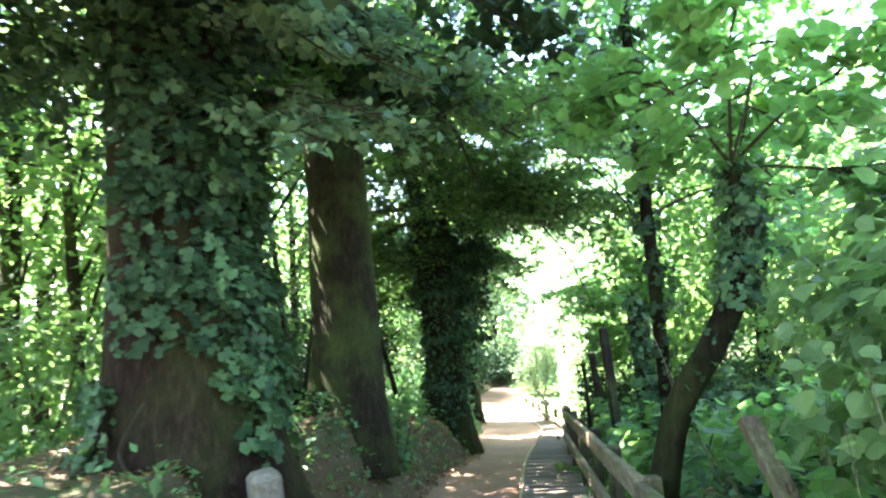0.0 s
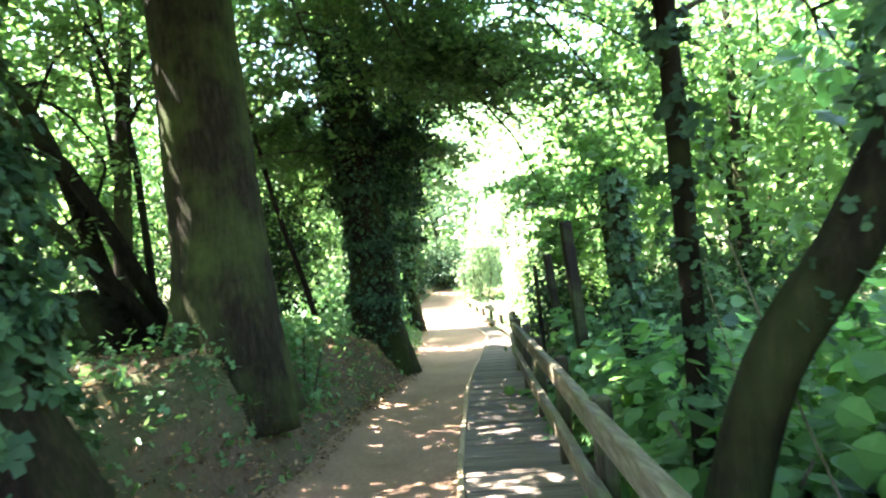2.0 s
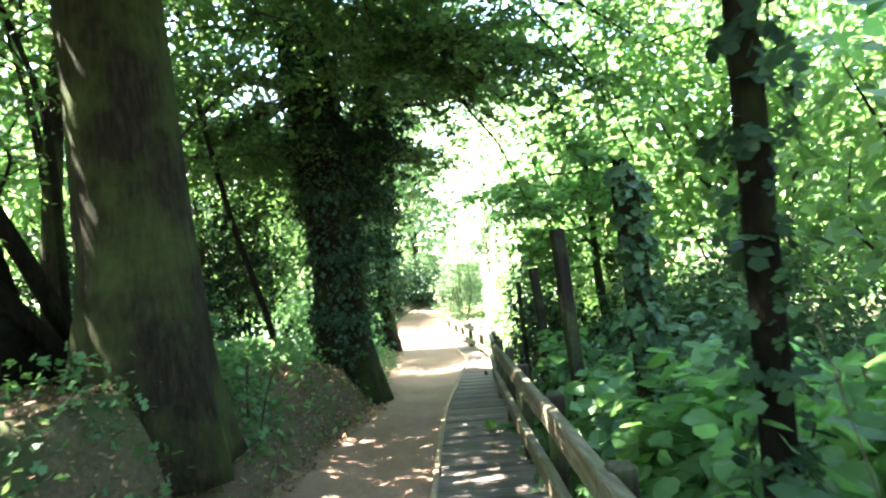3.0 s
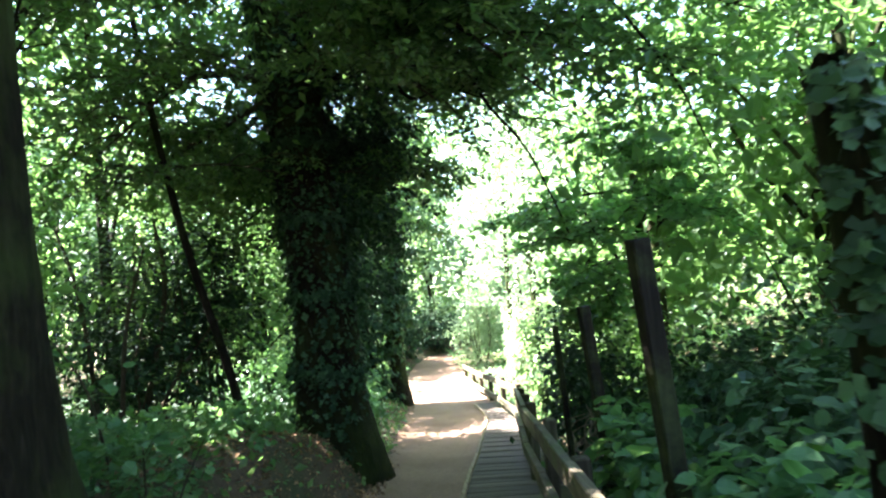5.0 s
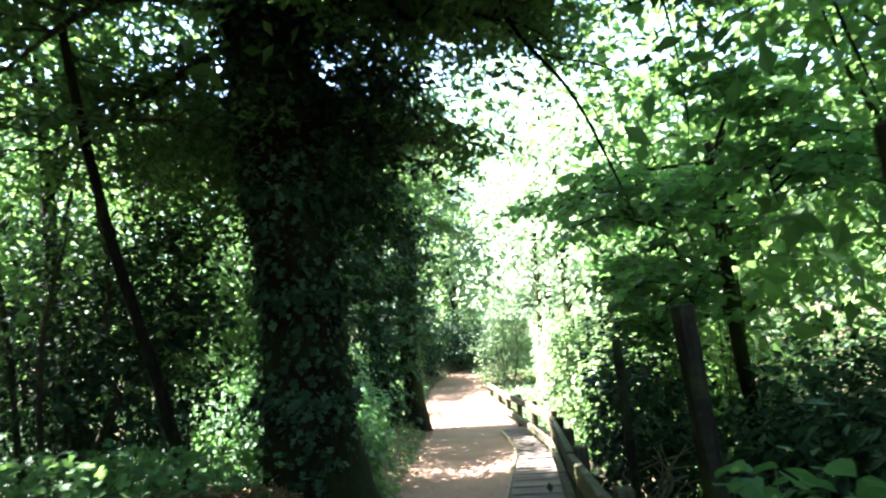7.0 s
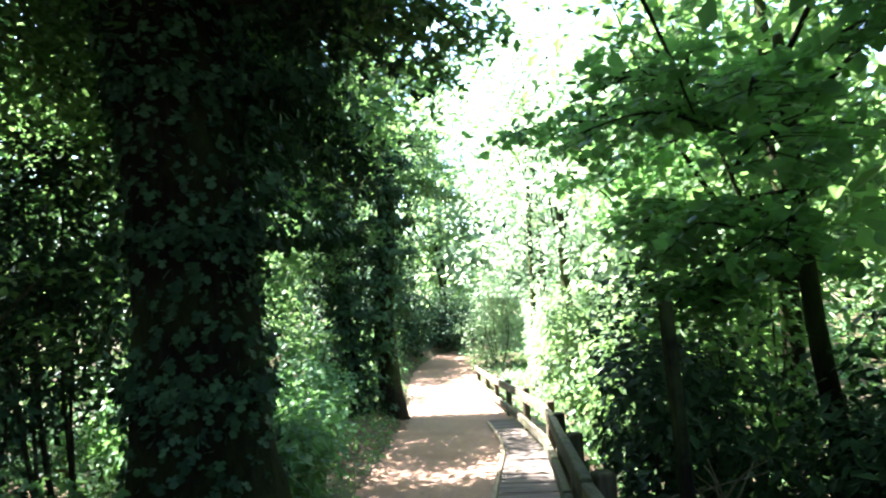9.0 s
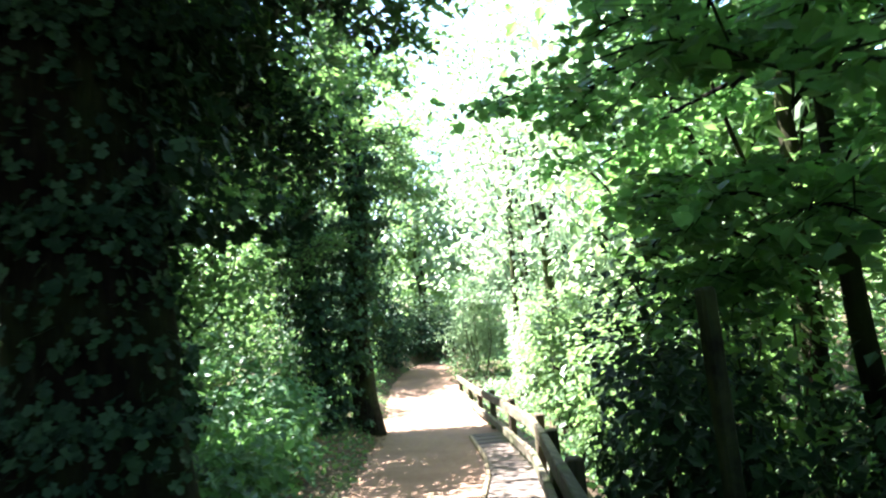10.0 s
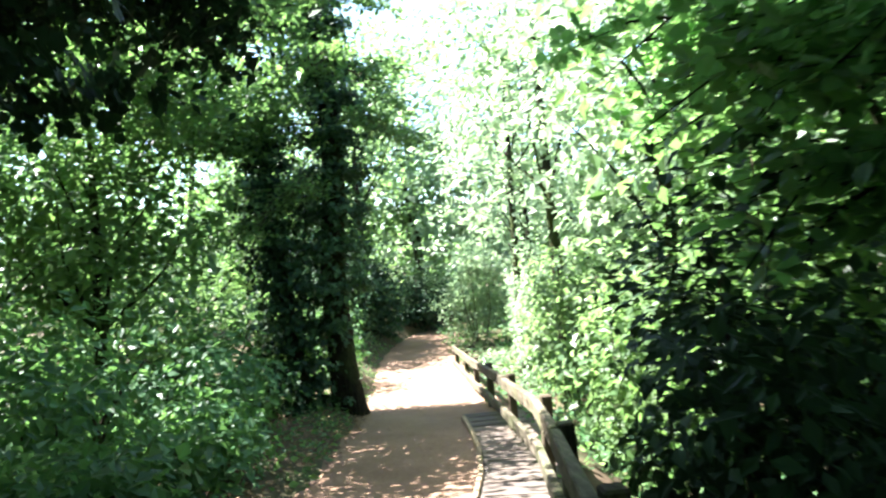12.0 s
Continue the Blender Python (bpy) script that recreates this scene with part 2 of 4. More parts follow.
def tube(soup, pts, radii, sides=8, wobble=0.0, steps=None, flute=0.0):
    """A round, tapering, closed stem along pts."""
    n = steps or max(2, 4 * (len(pts) - 1) + 1)
    line = smooth_line(pts, n)
    rad = np.interp(np.linspace(0, 1, n), np.linspace(0, 1, len(radii)), radii)
    tang = np.gradient(line, axis=0)
    tang /= np.linalg.norm(tang, axis=1)[:, None] + 1e-9
    ref = np.array([1.0, 0.13, 0.07]) if abs(tang[0][0]) < 0.8 else np.array([0.1, 1.0, 0.1])
    u = np.cross(tang, ref)
    u /= np.linalg.norm(u, axis=1)[:, None]
    w = np.cross(tang, u)
    ang = np.linspace(0, 2 * np.pi, sides, endpoint=False)
    phase = rng.uniform(0, 6.28, 3)
    rr = rad[:, None] * (1 + wobble * rng.normal(0, 1, (n, sides)))
    if flute:
        low = np.clip(1 - np.linspace(0, 1, n) * 2.2, 0.12, 1)[:, None]
        rr = rr * (1 + flute * low * (np.sin(3 * ang + phase[0]) + 0.7 * np.sin(5 * ang + phase[1]) + 0.4 * np.sin(8 * ang + phase[2]))[None])
    v = line[:, None] + rr[..., None] * (np.cos(ang)[None, :, None] * u[:, None] + np.sin(ang)[None, :, None] * w[:, None])
    v = v.reshape(-1, 3)
    i = np.arange(n - 1)[:, None] * sides
    j = np.arange(sides)[None]
    k = (j + 1) % sides
    soup.add(np.vstack([v, line[:1], line[-1:]]), np.stack([i + j, i + k, i + k + sides, i + j + sides], -1).reshape(-1, 4))
    a, b = n * sides, n * sides + 1
    soup.n -= len(v) + 2
    cap = [[a, (q + 1) % sides, q] for q in range(sides)] + [[b, (n - 1) * sides + q, (n - 1) * sides + (q + 1) % sides] for q in range(sides)]
    soup.f.append(np.array(cap) + soup.n)
    soup.n += len(v) + 2
    return line


OVAL = (np.array([[0, 0, 0], [0.27, 0.42, 0.05], [0, 0.5, -0.04], [-0.27, 0.42, 0.05], [0, 1, -0.10]]), np.array([[0, 1, 4, 2], [0, 2, 4, 3]]))
BROAD = (np.array([[0, 0, 0], [0.36, 0.12, 0.03], [0.5, 0.46, 0.02], [0.3, 0.78, 0.0], [0, 1.06, -0.12], [-0.3, 0.78, 0.0], [-0.5, 0.46, 0.02], [-0.36, 0.12, 0.03], [0, 0.5, -0.07]]),
         np.array([[0, 1, 2, 8], [8, 2, 3, 4], [8, 4, 5, 6], [0, 8, 6, 7]]))
LOBED = (np.array([[0, 0.08, 0], [0.3, -0.1, 0.0], [0.52, 0.3, 0.02], [0.27, 0.42, 0.02], [0.42, 0.78, -0.02], [0, 1.0, -0.10], [-0.42, 0.78, -0.02], [-0.27, 0.42, 0.02], [-0.52, 0.3, 0.02], [-0.3, -0.1, 0.0], [0, 0.4, -0.05]]),
         np.array([[0, 1, 2, 10], [10, 3, 4, 5], [10, 5, 6, 7], [10, 8, 9, 0]]))


def unit(a):
    return a / (np.linalg.norm(a, axis=-1, keepdims=True) + 1e-9)


def leaves(soup, at, size, shape=OVAL, facing=(0, 0, 1), spread=0.75, droop=0.35, vary=0.4):
    """A leaf at each place; facing: the way that the blades look, one for all or one each."""
    at = np.asarray(at, float)
    keep = ~in_way(at)
    at = at[keep]
    n = len(at)
    if not n:
        return
    facing = np.asarray(facing, float)
    if facing.ndim == 2:
        facing = facing[keep]
    nor = unit(np.broadcast_to(facing, (n, 3)) + spread * rng.normal(0, 1, (n, 3)))
    tip = rng.normal(0, 1, (n, 3))
    tip[:, 2] -= droop * 2
    tip = unit(tip - (tip * nor).sum(1)[:, None] * nor)
    side = np.cross(tip, nor)
    s = size * (1 + vary * rng.uniform(-1, 1, n))
    tv, tf = shape
    v = at[:, None] + s[:, None, None] * (tv[None, :, :1] * side[:, None] + tv[None, :, 1:2] * tip[:, None] + tv[None, :, 2:] * nor[:, None])
    f = tf[None] + (np.arange(n) * len(tv))[:, None, None]
    soup.add(v.reshape(-1, 3), f.reshape(-1, 4))


def clumps(centre, radii, count, each, spread, hollow=0.5):
    """Leaf places in uneven clumps inside a rounded mass."""
    d = unit(rng.normal(0, 1, (count, 3)))
    r = hollow + (1 - hollow) * rng.uniform(0, 1, (count, 1)) ** 0.6
    r *= 1 + 0.22 * rng.normal(0, 1, (count, 1))
    c = np.asarray(centre) + d * r * np.asarray(radii)
    p = np.repeat(c, each, 0) + rng.normal(0, 1, (count * each, 3)) * spread * np.array([1, 1, 0.6])
    return p


def spray(wood, leaf, start, way, length, n_leaf, size, thick=0.02, shape=OVAL, sag=0.18, twigs=7, fan=0.55):
    """A leafy branch: a bowed limb, side twigs in a flat fan, and leaves along the twigs."""
    start, way = np.asarray(start, float), unit(np.asarray(way, float))
    end = start + way * length + np.array([0, 0, -sag * length])
    mid = start + way * length * 0.5 + np.array([0, 0, 0.06 * length]) + rng.normal(0, 0.05 * length, 3)
    if in_way([start, mid, end]).any():
        return
    line = tube(wood, [start, mid, end], [thick, thick * 0.65, thick * 0.2], 5, steps=7)
    flat = unit(np.cross(way, np.array([0, 0, 1.0])) + 1e-6)
    per = max(1, n_leaf // (twigs + 1))
    for i in range(twigs):
        u = 0.2 + 0.75 * (i + rng.uniform(0, 1)) / twigs
        a = line[min(len(line) - 1, int(u * (len(line) - 1)))]
        sgn = 1 if i % 2 else -1
        ln = length * fan * (1.15 - 0.7 * u) * rng.uniform(0.7, 1.3)
        b = a + ln * unit(way * 0.75 + sgn * flat * rng.uniform(0.5, 1.1) + np.array([0, 0, rng.normal(-0.12, 0.2)]))
        b[2] -= sag * ln
        if in_way([a, b]).any():
            continue
        tube(wood, [a, (a + b) / 2 + rng.normal(0, 0.03 * ln, 3), b], [thick * 0.4, thick * 0.26, thick * 0.1], 3, steps=4)
        t = rng.uniform(0.12, 1.05, (per, 1))
        leaves(leaf, a + (b - a) * t + rng.normal(0, 0.55 * size + 0.04 * ln, (per, 3)) * np.array([1, 1, 0.5]), size, shape, (0, 0, 1), 0.5, 0.3)
    t = rng.uniform(0.3, 1.05, (per, 1))
    leaves(leaf, start + (end - start) * t + rng.normal(0, 0.6 * size + 0.03 * length, (per, 3)) * np.array([1, 1, 0.5]), size, shape, (0, 0, 1), 0.5, 0.3)
    return line


def ground_mesh():
    xs = np.unique(np.concatenate([np.linspace(-5, 7, 121), np.linspace(-40, -5, 36), np.linspace(7, 40, 34), np.array([-2500, -600, -150, -80, 80, 150, 600, 2500])]))
    ys = np.unique(np.concatenate([np.linspace(-6, 45, 256), np.linspace(45, 90, 24), np.linspace(-40, -6, 18), np.array([-2500, -500, -100, 150, 400, 2500])]))
    gx, gy = np.meshgrid(xs, ys)
    z = height(gx, gy)
    inside = (gx > path_left(gy) + 0.02) & (gx < board_left(gy) + 0.83)
    z = np.where(inside, z - 0.05, z)
    s = Soup()
    nx = len(xs)
    i = (np.arange(len(ys) - 1)[:, None] * nx + np.arange(nx - 1)[None]).reshape(-1, 1)
    s.add(np.stack([gx, gy, z], -1).reshape(-1, 3), np.hstack([i, i + 1, i + 1 + nx, i + nx]))
    return s.mesh("ground", M_SOIL, True)


ground = tagged(new("ground", ground_mesh()), "brown woodland floor with leaf litter and low banks", "ground", kind="structure")


def path_mesh():
    ys = np.linspace(-14, 70, 520)
    us = np.linspace(0, 1, 26)
    gy, gu = np.meshgrid(ys, us, indexing="ij")
    lo = path_left(gy) - 0.12 + 0.06 * np.sin(3.7 * gy) + 0.05 * np.sin(9.1 * gy + 1)
    hi = np.where(gy < 22.4, board_left(gy) + 0.01, board_left(gy) + 0.85)
    gx = lo + (hi - lo) * gu
    z = level(gy) + 0.012 - 0.035 * np.exp(-((gu - 0.5) / 0.3) ** 2) + 0.012 * np.sin(4 * gx + 1.7 * gy) * np.sin(2.3 * gy) + 0.006 * np.sin(11 * gx) * np.sin(9 * gy + gx)
    z[:, 0] -= 0.06
    s = Soup()
    n = len(us)
    i = (np.arange(len(ys) - 1)[:, None] * n + np.arange(n - 1)[None]).reshape(-1, 1)
    s.add(np.stack([gx, gy, z], -1).reshape(-1, 3), np.hstack([i, i + 1, i + 1 + n, i + n]))
    return s.mesh("path", M_PATH, True)


path = tagged(new("path", path_mesh()), "trodden pale brown earth footpath running downhill", "path", kind="structure")


def box(soup, size, bev=0.006, m=Matrix()):
    """A bevelled block centred on m."""
    bm = bmesh.new()
    bmesh.ops.create_cube(bm, size=1)
    bmesh.ops.scale(bm, vec=size, verts=bm.verts)
    if bev:
        bmesh.ops.bevel(bm, geom=bm.edges[:], offset=bev, segments=1, affect="EDGES")
    bmesh.ops.triangulate(bm, faces=bm.faces[:])
    bm.transform(m)
    bm.verts.index_update()
    soup.add([v.co[:] for v in bm.verts], [[v.index for v in f.verts] for f in bm.faces])
    bm.free()


# ---- boardwalk beside the path ----
walkway = thing("boardwalk", (0, 0, 0), "grey weathered timber boardwalk strip beside the earth path", "boardwalk", kind="structure")
planks = []
for k in range(3):
    s = Soup()
    box(s, (0.86 + 0.012 * k, 0.1445, 0.04), 0.002)
    planks.append(s.mesh("plank", M_PLANK))
s = Soup()
box(s, (0.8, 0.035, 0.009), 0.003)
batten_mesh = s.mesh("batten", M_PLANK)
y, k = -2.0, 0
while y < 22.3:
    x = float(board_left(y)) + 0.46
    yaw = -math.atan2(float(board_left(y + 0.3) - board_left(y - 0.3)), 0.6)
    ob = part("plank", planks[k % 3], walkway)
    tilt = math.atan2(float(level(y + 0.3) - level(y - 0.3)), 0.6)
    ob.matrix_basis = Matrix.Translation((x + rng.normal(0, 0.006), y, float(level(y)) + 0.012 + rng.normal(0, 0.002))) @ Euler((tilt + rng.normal(0, 0.006), rng.normal(0, 0.004), yaw * 0.8 + rng.normal(0, 0.006))).to_matrix().to_4x4()
    if k % 3 == 1:
        nb = part("batten", batten_mesh, walkway, "raised grip strip across the boards")
        nb.matrix_basis = ob.matrix_basis @ Matrix.Translation((0, 0, 0.0245))
    y += 0.147
    k += 1
for a in np.arange(-2, 22, 2.4):
    s = Soup()
    pts = [(float(board_left(v)) - 0.0, v, float(level(v)) + 0.02) for v in np.linspace(a, a + 2.37, 3)]
    for q in range(2):
        p0, p1 = Vector(pts[q]), Vector(pts[q + 1])
        box(s, (0.05, (p1 - p0).length + 0.004, 0.10), 0.008, Matrix.Translation((p0 + p1) / 2) @ (p1 - p0).to_track_quat("Y", "Z").to_matrix().to_4x4())
    part("edging", s.mesh("edging", M_EDGE), walkway, "pale timber edging board")

# ---- post and rail fence ----
fence = thing("fence", (FENCE[0][0], FENCE[0][1], float(height(*FENCE[0]))), "weathered mossy two-rail timber fence on square posts", "fence", kind="structure")
fence.location = (0, 0, 0)


def fence_top(x, y):
    return float(level(y)) + float(np.interp(y, [0, 12, 15, 18.2, 24, 30.2], [0.86, 0.86, 0.78, 0.7, 0.68, 0.52]))


for x, y in FENCE:
    s = Soup()
    base = float(height(x, y)) - 0.3
    top = fence_top(x, y) + 0.015 + rng.normal(0, 0.012)
    box(s, (0.1, 0.1, top - base), 0.01, Matrix.Translation((x + 0.085, y, (top + base) / 2)) @ Euler((rng.normal(0, 0.012), rng.normal(0, 0.02), rng.normal(0, 0.06))).to_matrix().to_4x4())
    part("post", s.mesh("post", M_POST), fence)
for (x0, y0), (x1, y1) in zip(FENCE, FENCE[1:]):
    for drop, hgt in ((0.07, 0.135), (0.47, 0.125)):
        s = Soup()
        p0 = Vector((x0, y0 + 0.004, fence_top(x0, y0) - drop + rng.normal(0, 0.008)))
        p1 = Vector((x1, y1 - 0.004, fence_top(x1, y1) - drop + rng.normal(0, 0.008)))
        box(s, (0.065, (p1 - p0).length, hgt), 0.008, Matrix.Translation((p0 + p1) / 2) @ (p1 - p0).to_track_quat("Y", "Z").to_matrix().to_4x4())
        part("rail", s.mesh("rail", M_RAIL), fence)



# ---- trees ----
def on_ground(x, y, up=0.0):
    return (x, y, float(height(x, y)) + up)


def tree(name, at, label, trunk, radii, bark, sides=20, flute=0.12, group="", steps=28):
    """The thing and its trunk; trunk: offsets from the base, radii to suit."""
    t = thing(name, (0, 0, 0), label, "tree", group)
    s = Soup()
    base = np.array(at)
    line = tube(s, [base + np.array(p) for p in trunk], radii, sides, 0.012, steps, flute)
    part("trunk", s.mesh("trunk", bark, True), t)
    return t, line


def ivy_on(t, line, radii, n, size, cover=(0, 1), angle=None, thick=0.16, mat=None, shape=LOBED, label="dark green ivy leaves clinging to the trunk"):
    """Ivy leaves all round a trunk, or on one side of it (angle: middle and half width, degrees)."""
    s = Soup()
    run = np.concatenate([[0], np.cumsum(np.linalg.norm(np.diff(line, axis=0), axis=1))])
    u = rng.uniform(cover[0], cover[1], n)
    u = np.interp(np.clip(u + 0.012 * np.sin(u * 90), 0, 0.999) * run[-1], run, np.linspace(0, 1, len(run))).clip(0, 0.999)
    idx = u * (len(line) - 1)
    i = idx.astype(int)
    c = line[i] + (line[np.minimum(i + 1, len(line) - 1)] - line[i]) * (idx - i)[:, None]
    r = np.interp(u, np.linspace(0, 1, len(radii)), radii)
    a = rng.uniform(0, 2 * np.pi, n) if angle is None else radians(angle[0]) + radians(angle[1]) * rng.uniform(-1, 1, n)
    lump = 0.5 + 0.5 * np.sin(a * 3 + u * 23) * np.sin(u * 41 + a)
    rr = r + rng.uniform(0.0, 1, n) * thick * (0.35 + lump)
    out = np.stack([np.cos(a), np.sin(a), np.full(n, 0.25)], -1)
    leaves(s, c + out * np.array([1, 1, 0]) * rr[:, None] + rng.normal(0, 0.02, (n, 3)), size, shape, out + np.array([0, 0, 0.4]), 0.6, 0.9)
    part("ivy", s.mesh("ivy", mat or M_IVY), t, label, "stuff")


def boughs(t, ends, mat, size, per, length, shape=OVAL, thick=0.05, sprays=9, wood=M_TWIG, label="", sag=0.22, crown_at=None):
    """Limbs from the trunk to the ends given, each with leafy sprays along its outer part; crown_at: clumps above."""
    w, l = Soup(), Soup()
    for start, end in ends:
        start, end = np.asarray(start, float), np.asarray(end, float)
        span = np.linalg.norm(end - start)
        mid = (start + end) / 2 + np.array([0, 0, 0.13 * span]) + rng.normal(0, 0.05 * span, 3)
        s = Soup()
        line = tube(s, [start, mid, end], [thick, thick * 0.6, thick * 0.15], 7, 0.02, 13)
        part("limb", s.mesh("limb", wood, True), t)
        way = unit(end - start)
        for k in range(sprays):
            u = 0.3 + 0.68 * (k + rng.uniform(0, 1)) / sprays
            p = line[int(u * 12)]
            a = rng.uniform(-1.3, 1.3)
            d = np.array([way[0] * math.cos(a) - way[1] * math.sin(a), way[0] * math.sin(a) + way[1] * math.cos(a), rng.normal(-0.05, 0.22)])
            spray(w, l, p, d, length * rng.uniform(0.6, 1.25), per, size, 0.007 + 0.006 * length, shape, sag)
    if crown_at is not None:
        for centre, radii, count, each, spread, sz in crown_at:
            p = clumps(centre, radii, count, each, spread, 0.25)
            leaves(l, p, sz, OVAL, (0, 0, 1), 0.6, 0.3)
    part("brushwood", w.mesh("brushwood", wood, True), t, "", "stuff")
    part("crown", l.mesh("crown", mat), t, label, "stuff")


def from_trunk(line, ends, drop=1.2):
    """Pairs of a place on the trunk, somewhat above each end, and that end."""
    out = []
    for e in ends:
        d = np.hypot(line[0][0] - e[0], line[0][1] - e[1])
        z = e[2] + drop * 0.35 * d
        out.append((line[int(np.argmin(np.abs(line[:, 2] - z)))], e))
    return out


# big ivy-grown tree on the bank
b = np.array(on_ground(-1.92, 5.3, -0.15))
t1, l1 = tree("tree", b, "huge reddish-barked tree trunk clad in ivy on the bank", [(0, 0, -0.4), (-0.02, 0, 0.35), (-0.1, 0.0, 1.5), (-0.25, 0.1, 4.5), (-0.4, 0.2, 10)], [0.95, 0.66, 0.52, 0.46, 0.3], M_BARK_RED, 44, 0.09, steps=44)
R1 = [0.93, 0.66, 0.52, 0.46, 0.3]
ivy_on(t1, l1, R1, 620, 0.10, (0.05, 0.13), (2, 42), 0.25)
ivy_on(t1, l1, R1, 2300, 0.09, (0.11, 0.34), (0, 52), 0.28)
ivy_on(t1, l1, R1, 1600, 0.085, (0.135, 0.36), (-68, 42), 0.2, M_IVY_DARK)
ivy_on(t1, l1, R1, 260, 0.09, (0.05, 0.12), (-150, 30), 0.16)
ivy_on(t1, l1, R1, 5200, 0.10, (0.27, 0.85), (-40, 92), 0.3, M_IVY_DARK)
for k in range(9):
    a0, s = radians(-150 + 14 * k + rng.uniform(-5, 5)), Soup()
    pts = []
    for u in np.linspace(0.04, rng.uniform(0.16, 0.34), 8):
        c, r = l1[int(u * 43)], np.interp(u, np.linspace(0, 1, 5), R1) * 1.03 + 0.012
        a0 += rng.normal(0, 0.07)
        pts.append(c + np.array([math.cos(a0) * r, math.sin(a0) * r, 0]))
    tube(s, pts, [0.02, 0.014, 0.008], 5, 0.05, 24)
    part("ivy_stem", s.mesh("ivy_stem", M_TWIG, True), t1, "brown creeping ivy stem")
# crown clump at y 2.2 is unseen, added to block sky above the trunk
boughs(t1, from_trunk(l1, [(-0.35, 6.2, 3.5), (-1.6, 3.5, 3.6), (0.9, 5.6, 3.9), (-3.6, 4.2, 3.9), (0.7, 2.6, 4.0), (-2.6, 2.6, 3.8), (-3.4, 6.6, 4.0)]),
       M_IVY_DARK, 0.105, 100, 1.1, BROAD, 0.06, 13, label="dark drooping leafy boughs", crown_at=[((-2.6, 5.0, 7.5), (3.0, 3.0, 2.2), 260, 17, 0.34, 0.28), ((-1.5, 2.2, 5.4), (2.3, 2.0, 0.8), 230, 26, 0.28, 0.16), ((-3.5, 4.4, 4.1), (1.4, 1.7, 1.4), 190, 30, 0.2, 0.12)])
# hanging leaves, painted pale blue-green for light from the sky
boughs(t1, from_trunk(l1, [(-0.7, 4.4, 2.75), (-0.3, 4.6, 2.95), (-0.05, 4.7, 3.25), (-0.6, 4.4, 3.3), (0.3, 5.0, 3.45)], 0.7), M_HANG, 0.07, 70, 0.42, BROAD, 0.022, 8, label="leaves hanging beside the trunk, skylight tint in their colour", sag=0.35)

# tall bare trunk
b = np.array(on_ground(-1.2, 8.55, -0.15))
t2, l2 = tree("tree", b, "tall smooth grey-brown bare trunk with flared mossy roots", [(0.0, 0, -0.5), (0.0, 0, 0.35), (-0.01, 0, 1.5), (-0.18, 0.1, 5), (-0.5, 0.2, 12)], [0.66, 0.49, 0.40, 0.36, 0.24], M_BARK, 28, 0.13)
# last crown clump is added out of view to shade ground beyond the fence
boughs(t2, from_trunk(l2, [(1.3, 8.2, 3.6), (0.7, 10.6, 3.6), (2.5, 9.6, 3.9), (0.2, 7.0, 4.0), (2.2, 6.8, 4.2), (-3.6, 8.2, 4.0), (-3.0, 11.2, 3.7), (-0.5, 11.4, 3.9), (1.6, 12.0, 4.3)]),
       M_BEECH, 0.095, 170, 1.25, OVAL, 0.06, 14, label="spreading green leafy boughs overhead", crown_at=[((-1.2, 9.2, 8.0), (3.4, 3.0, 2.4), 280, 15, 0.36, 0.28), ((1.7, 10.2, 4.7), (2.0, 2.6, 0.8), 170, 26, 0.22, 0.1), ((1.6, 11.9, 5.4), (1.3, 0.9, 0.5), 80, 24, 0.22, 0.12)])

boughs(t2, from_trunk(l2, [(-1.5, 5.7, 3.8), (-1.05, 6.0, 3.35), (-0.75, 6.2, 4.0), (-1.3, 5.9, 3.6)], 0.6), M_HAZEL, 0.085, 75, 0.75, BROAD, 0.025, 7, label="pale drooping leaves hanging before the trunk")

# ivy-black trunk beside the path
b = np.array(on_ground(0.0, 14.0, -0.15))
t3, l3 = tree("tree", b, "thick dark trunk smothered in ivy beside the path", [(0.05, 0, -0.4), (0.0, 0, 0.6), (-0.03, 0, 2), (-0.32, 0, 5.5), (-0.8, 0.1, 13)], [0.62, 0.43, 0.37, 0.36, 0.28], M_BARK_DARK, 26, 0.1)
# ivy colour kept near black to paint the trunk's backlit side
ivy_on(t3, l3, [0.45, 0.40, 0.36, 0.35, 0.27], 14500, 0.062, (0.045, 0.9), None, 0.11, M_IVY_DARK)
ivy_on(t3, l3, [0.45, 0.42, 0.38, 0.36, 0.26], 5200, 0.07, (0.16, 0.6), (20, 50), 0.85, M_IVY_DARK, label="loose hanging ivy trails")
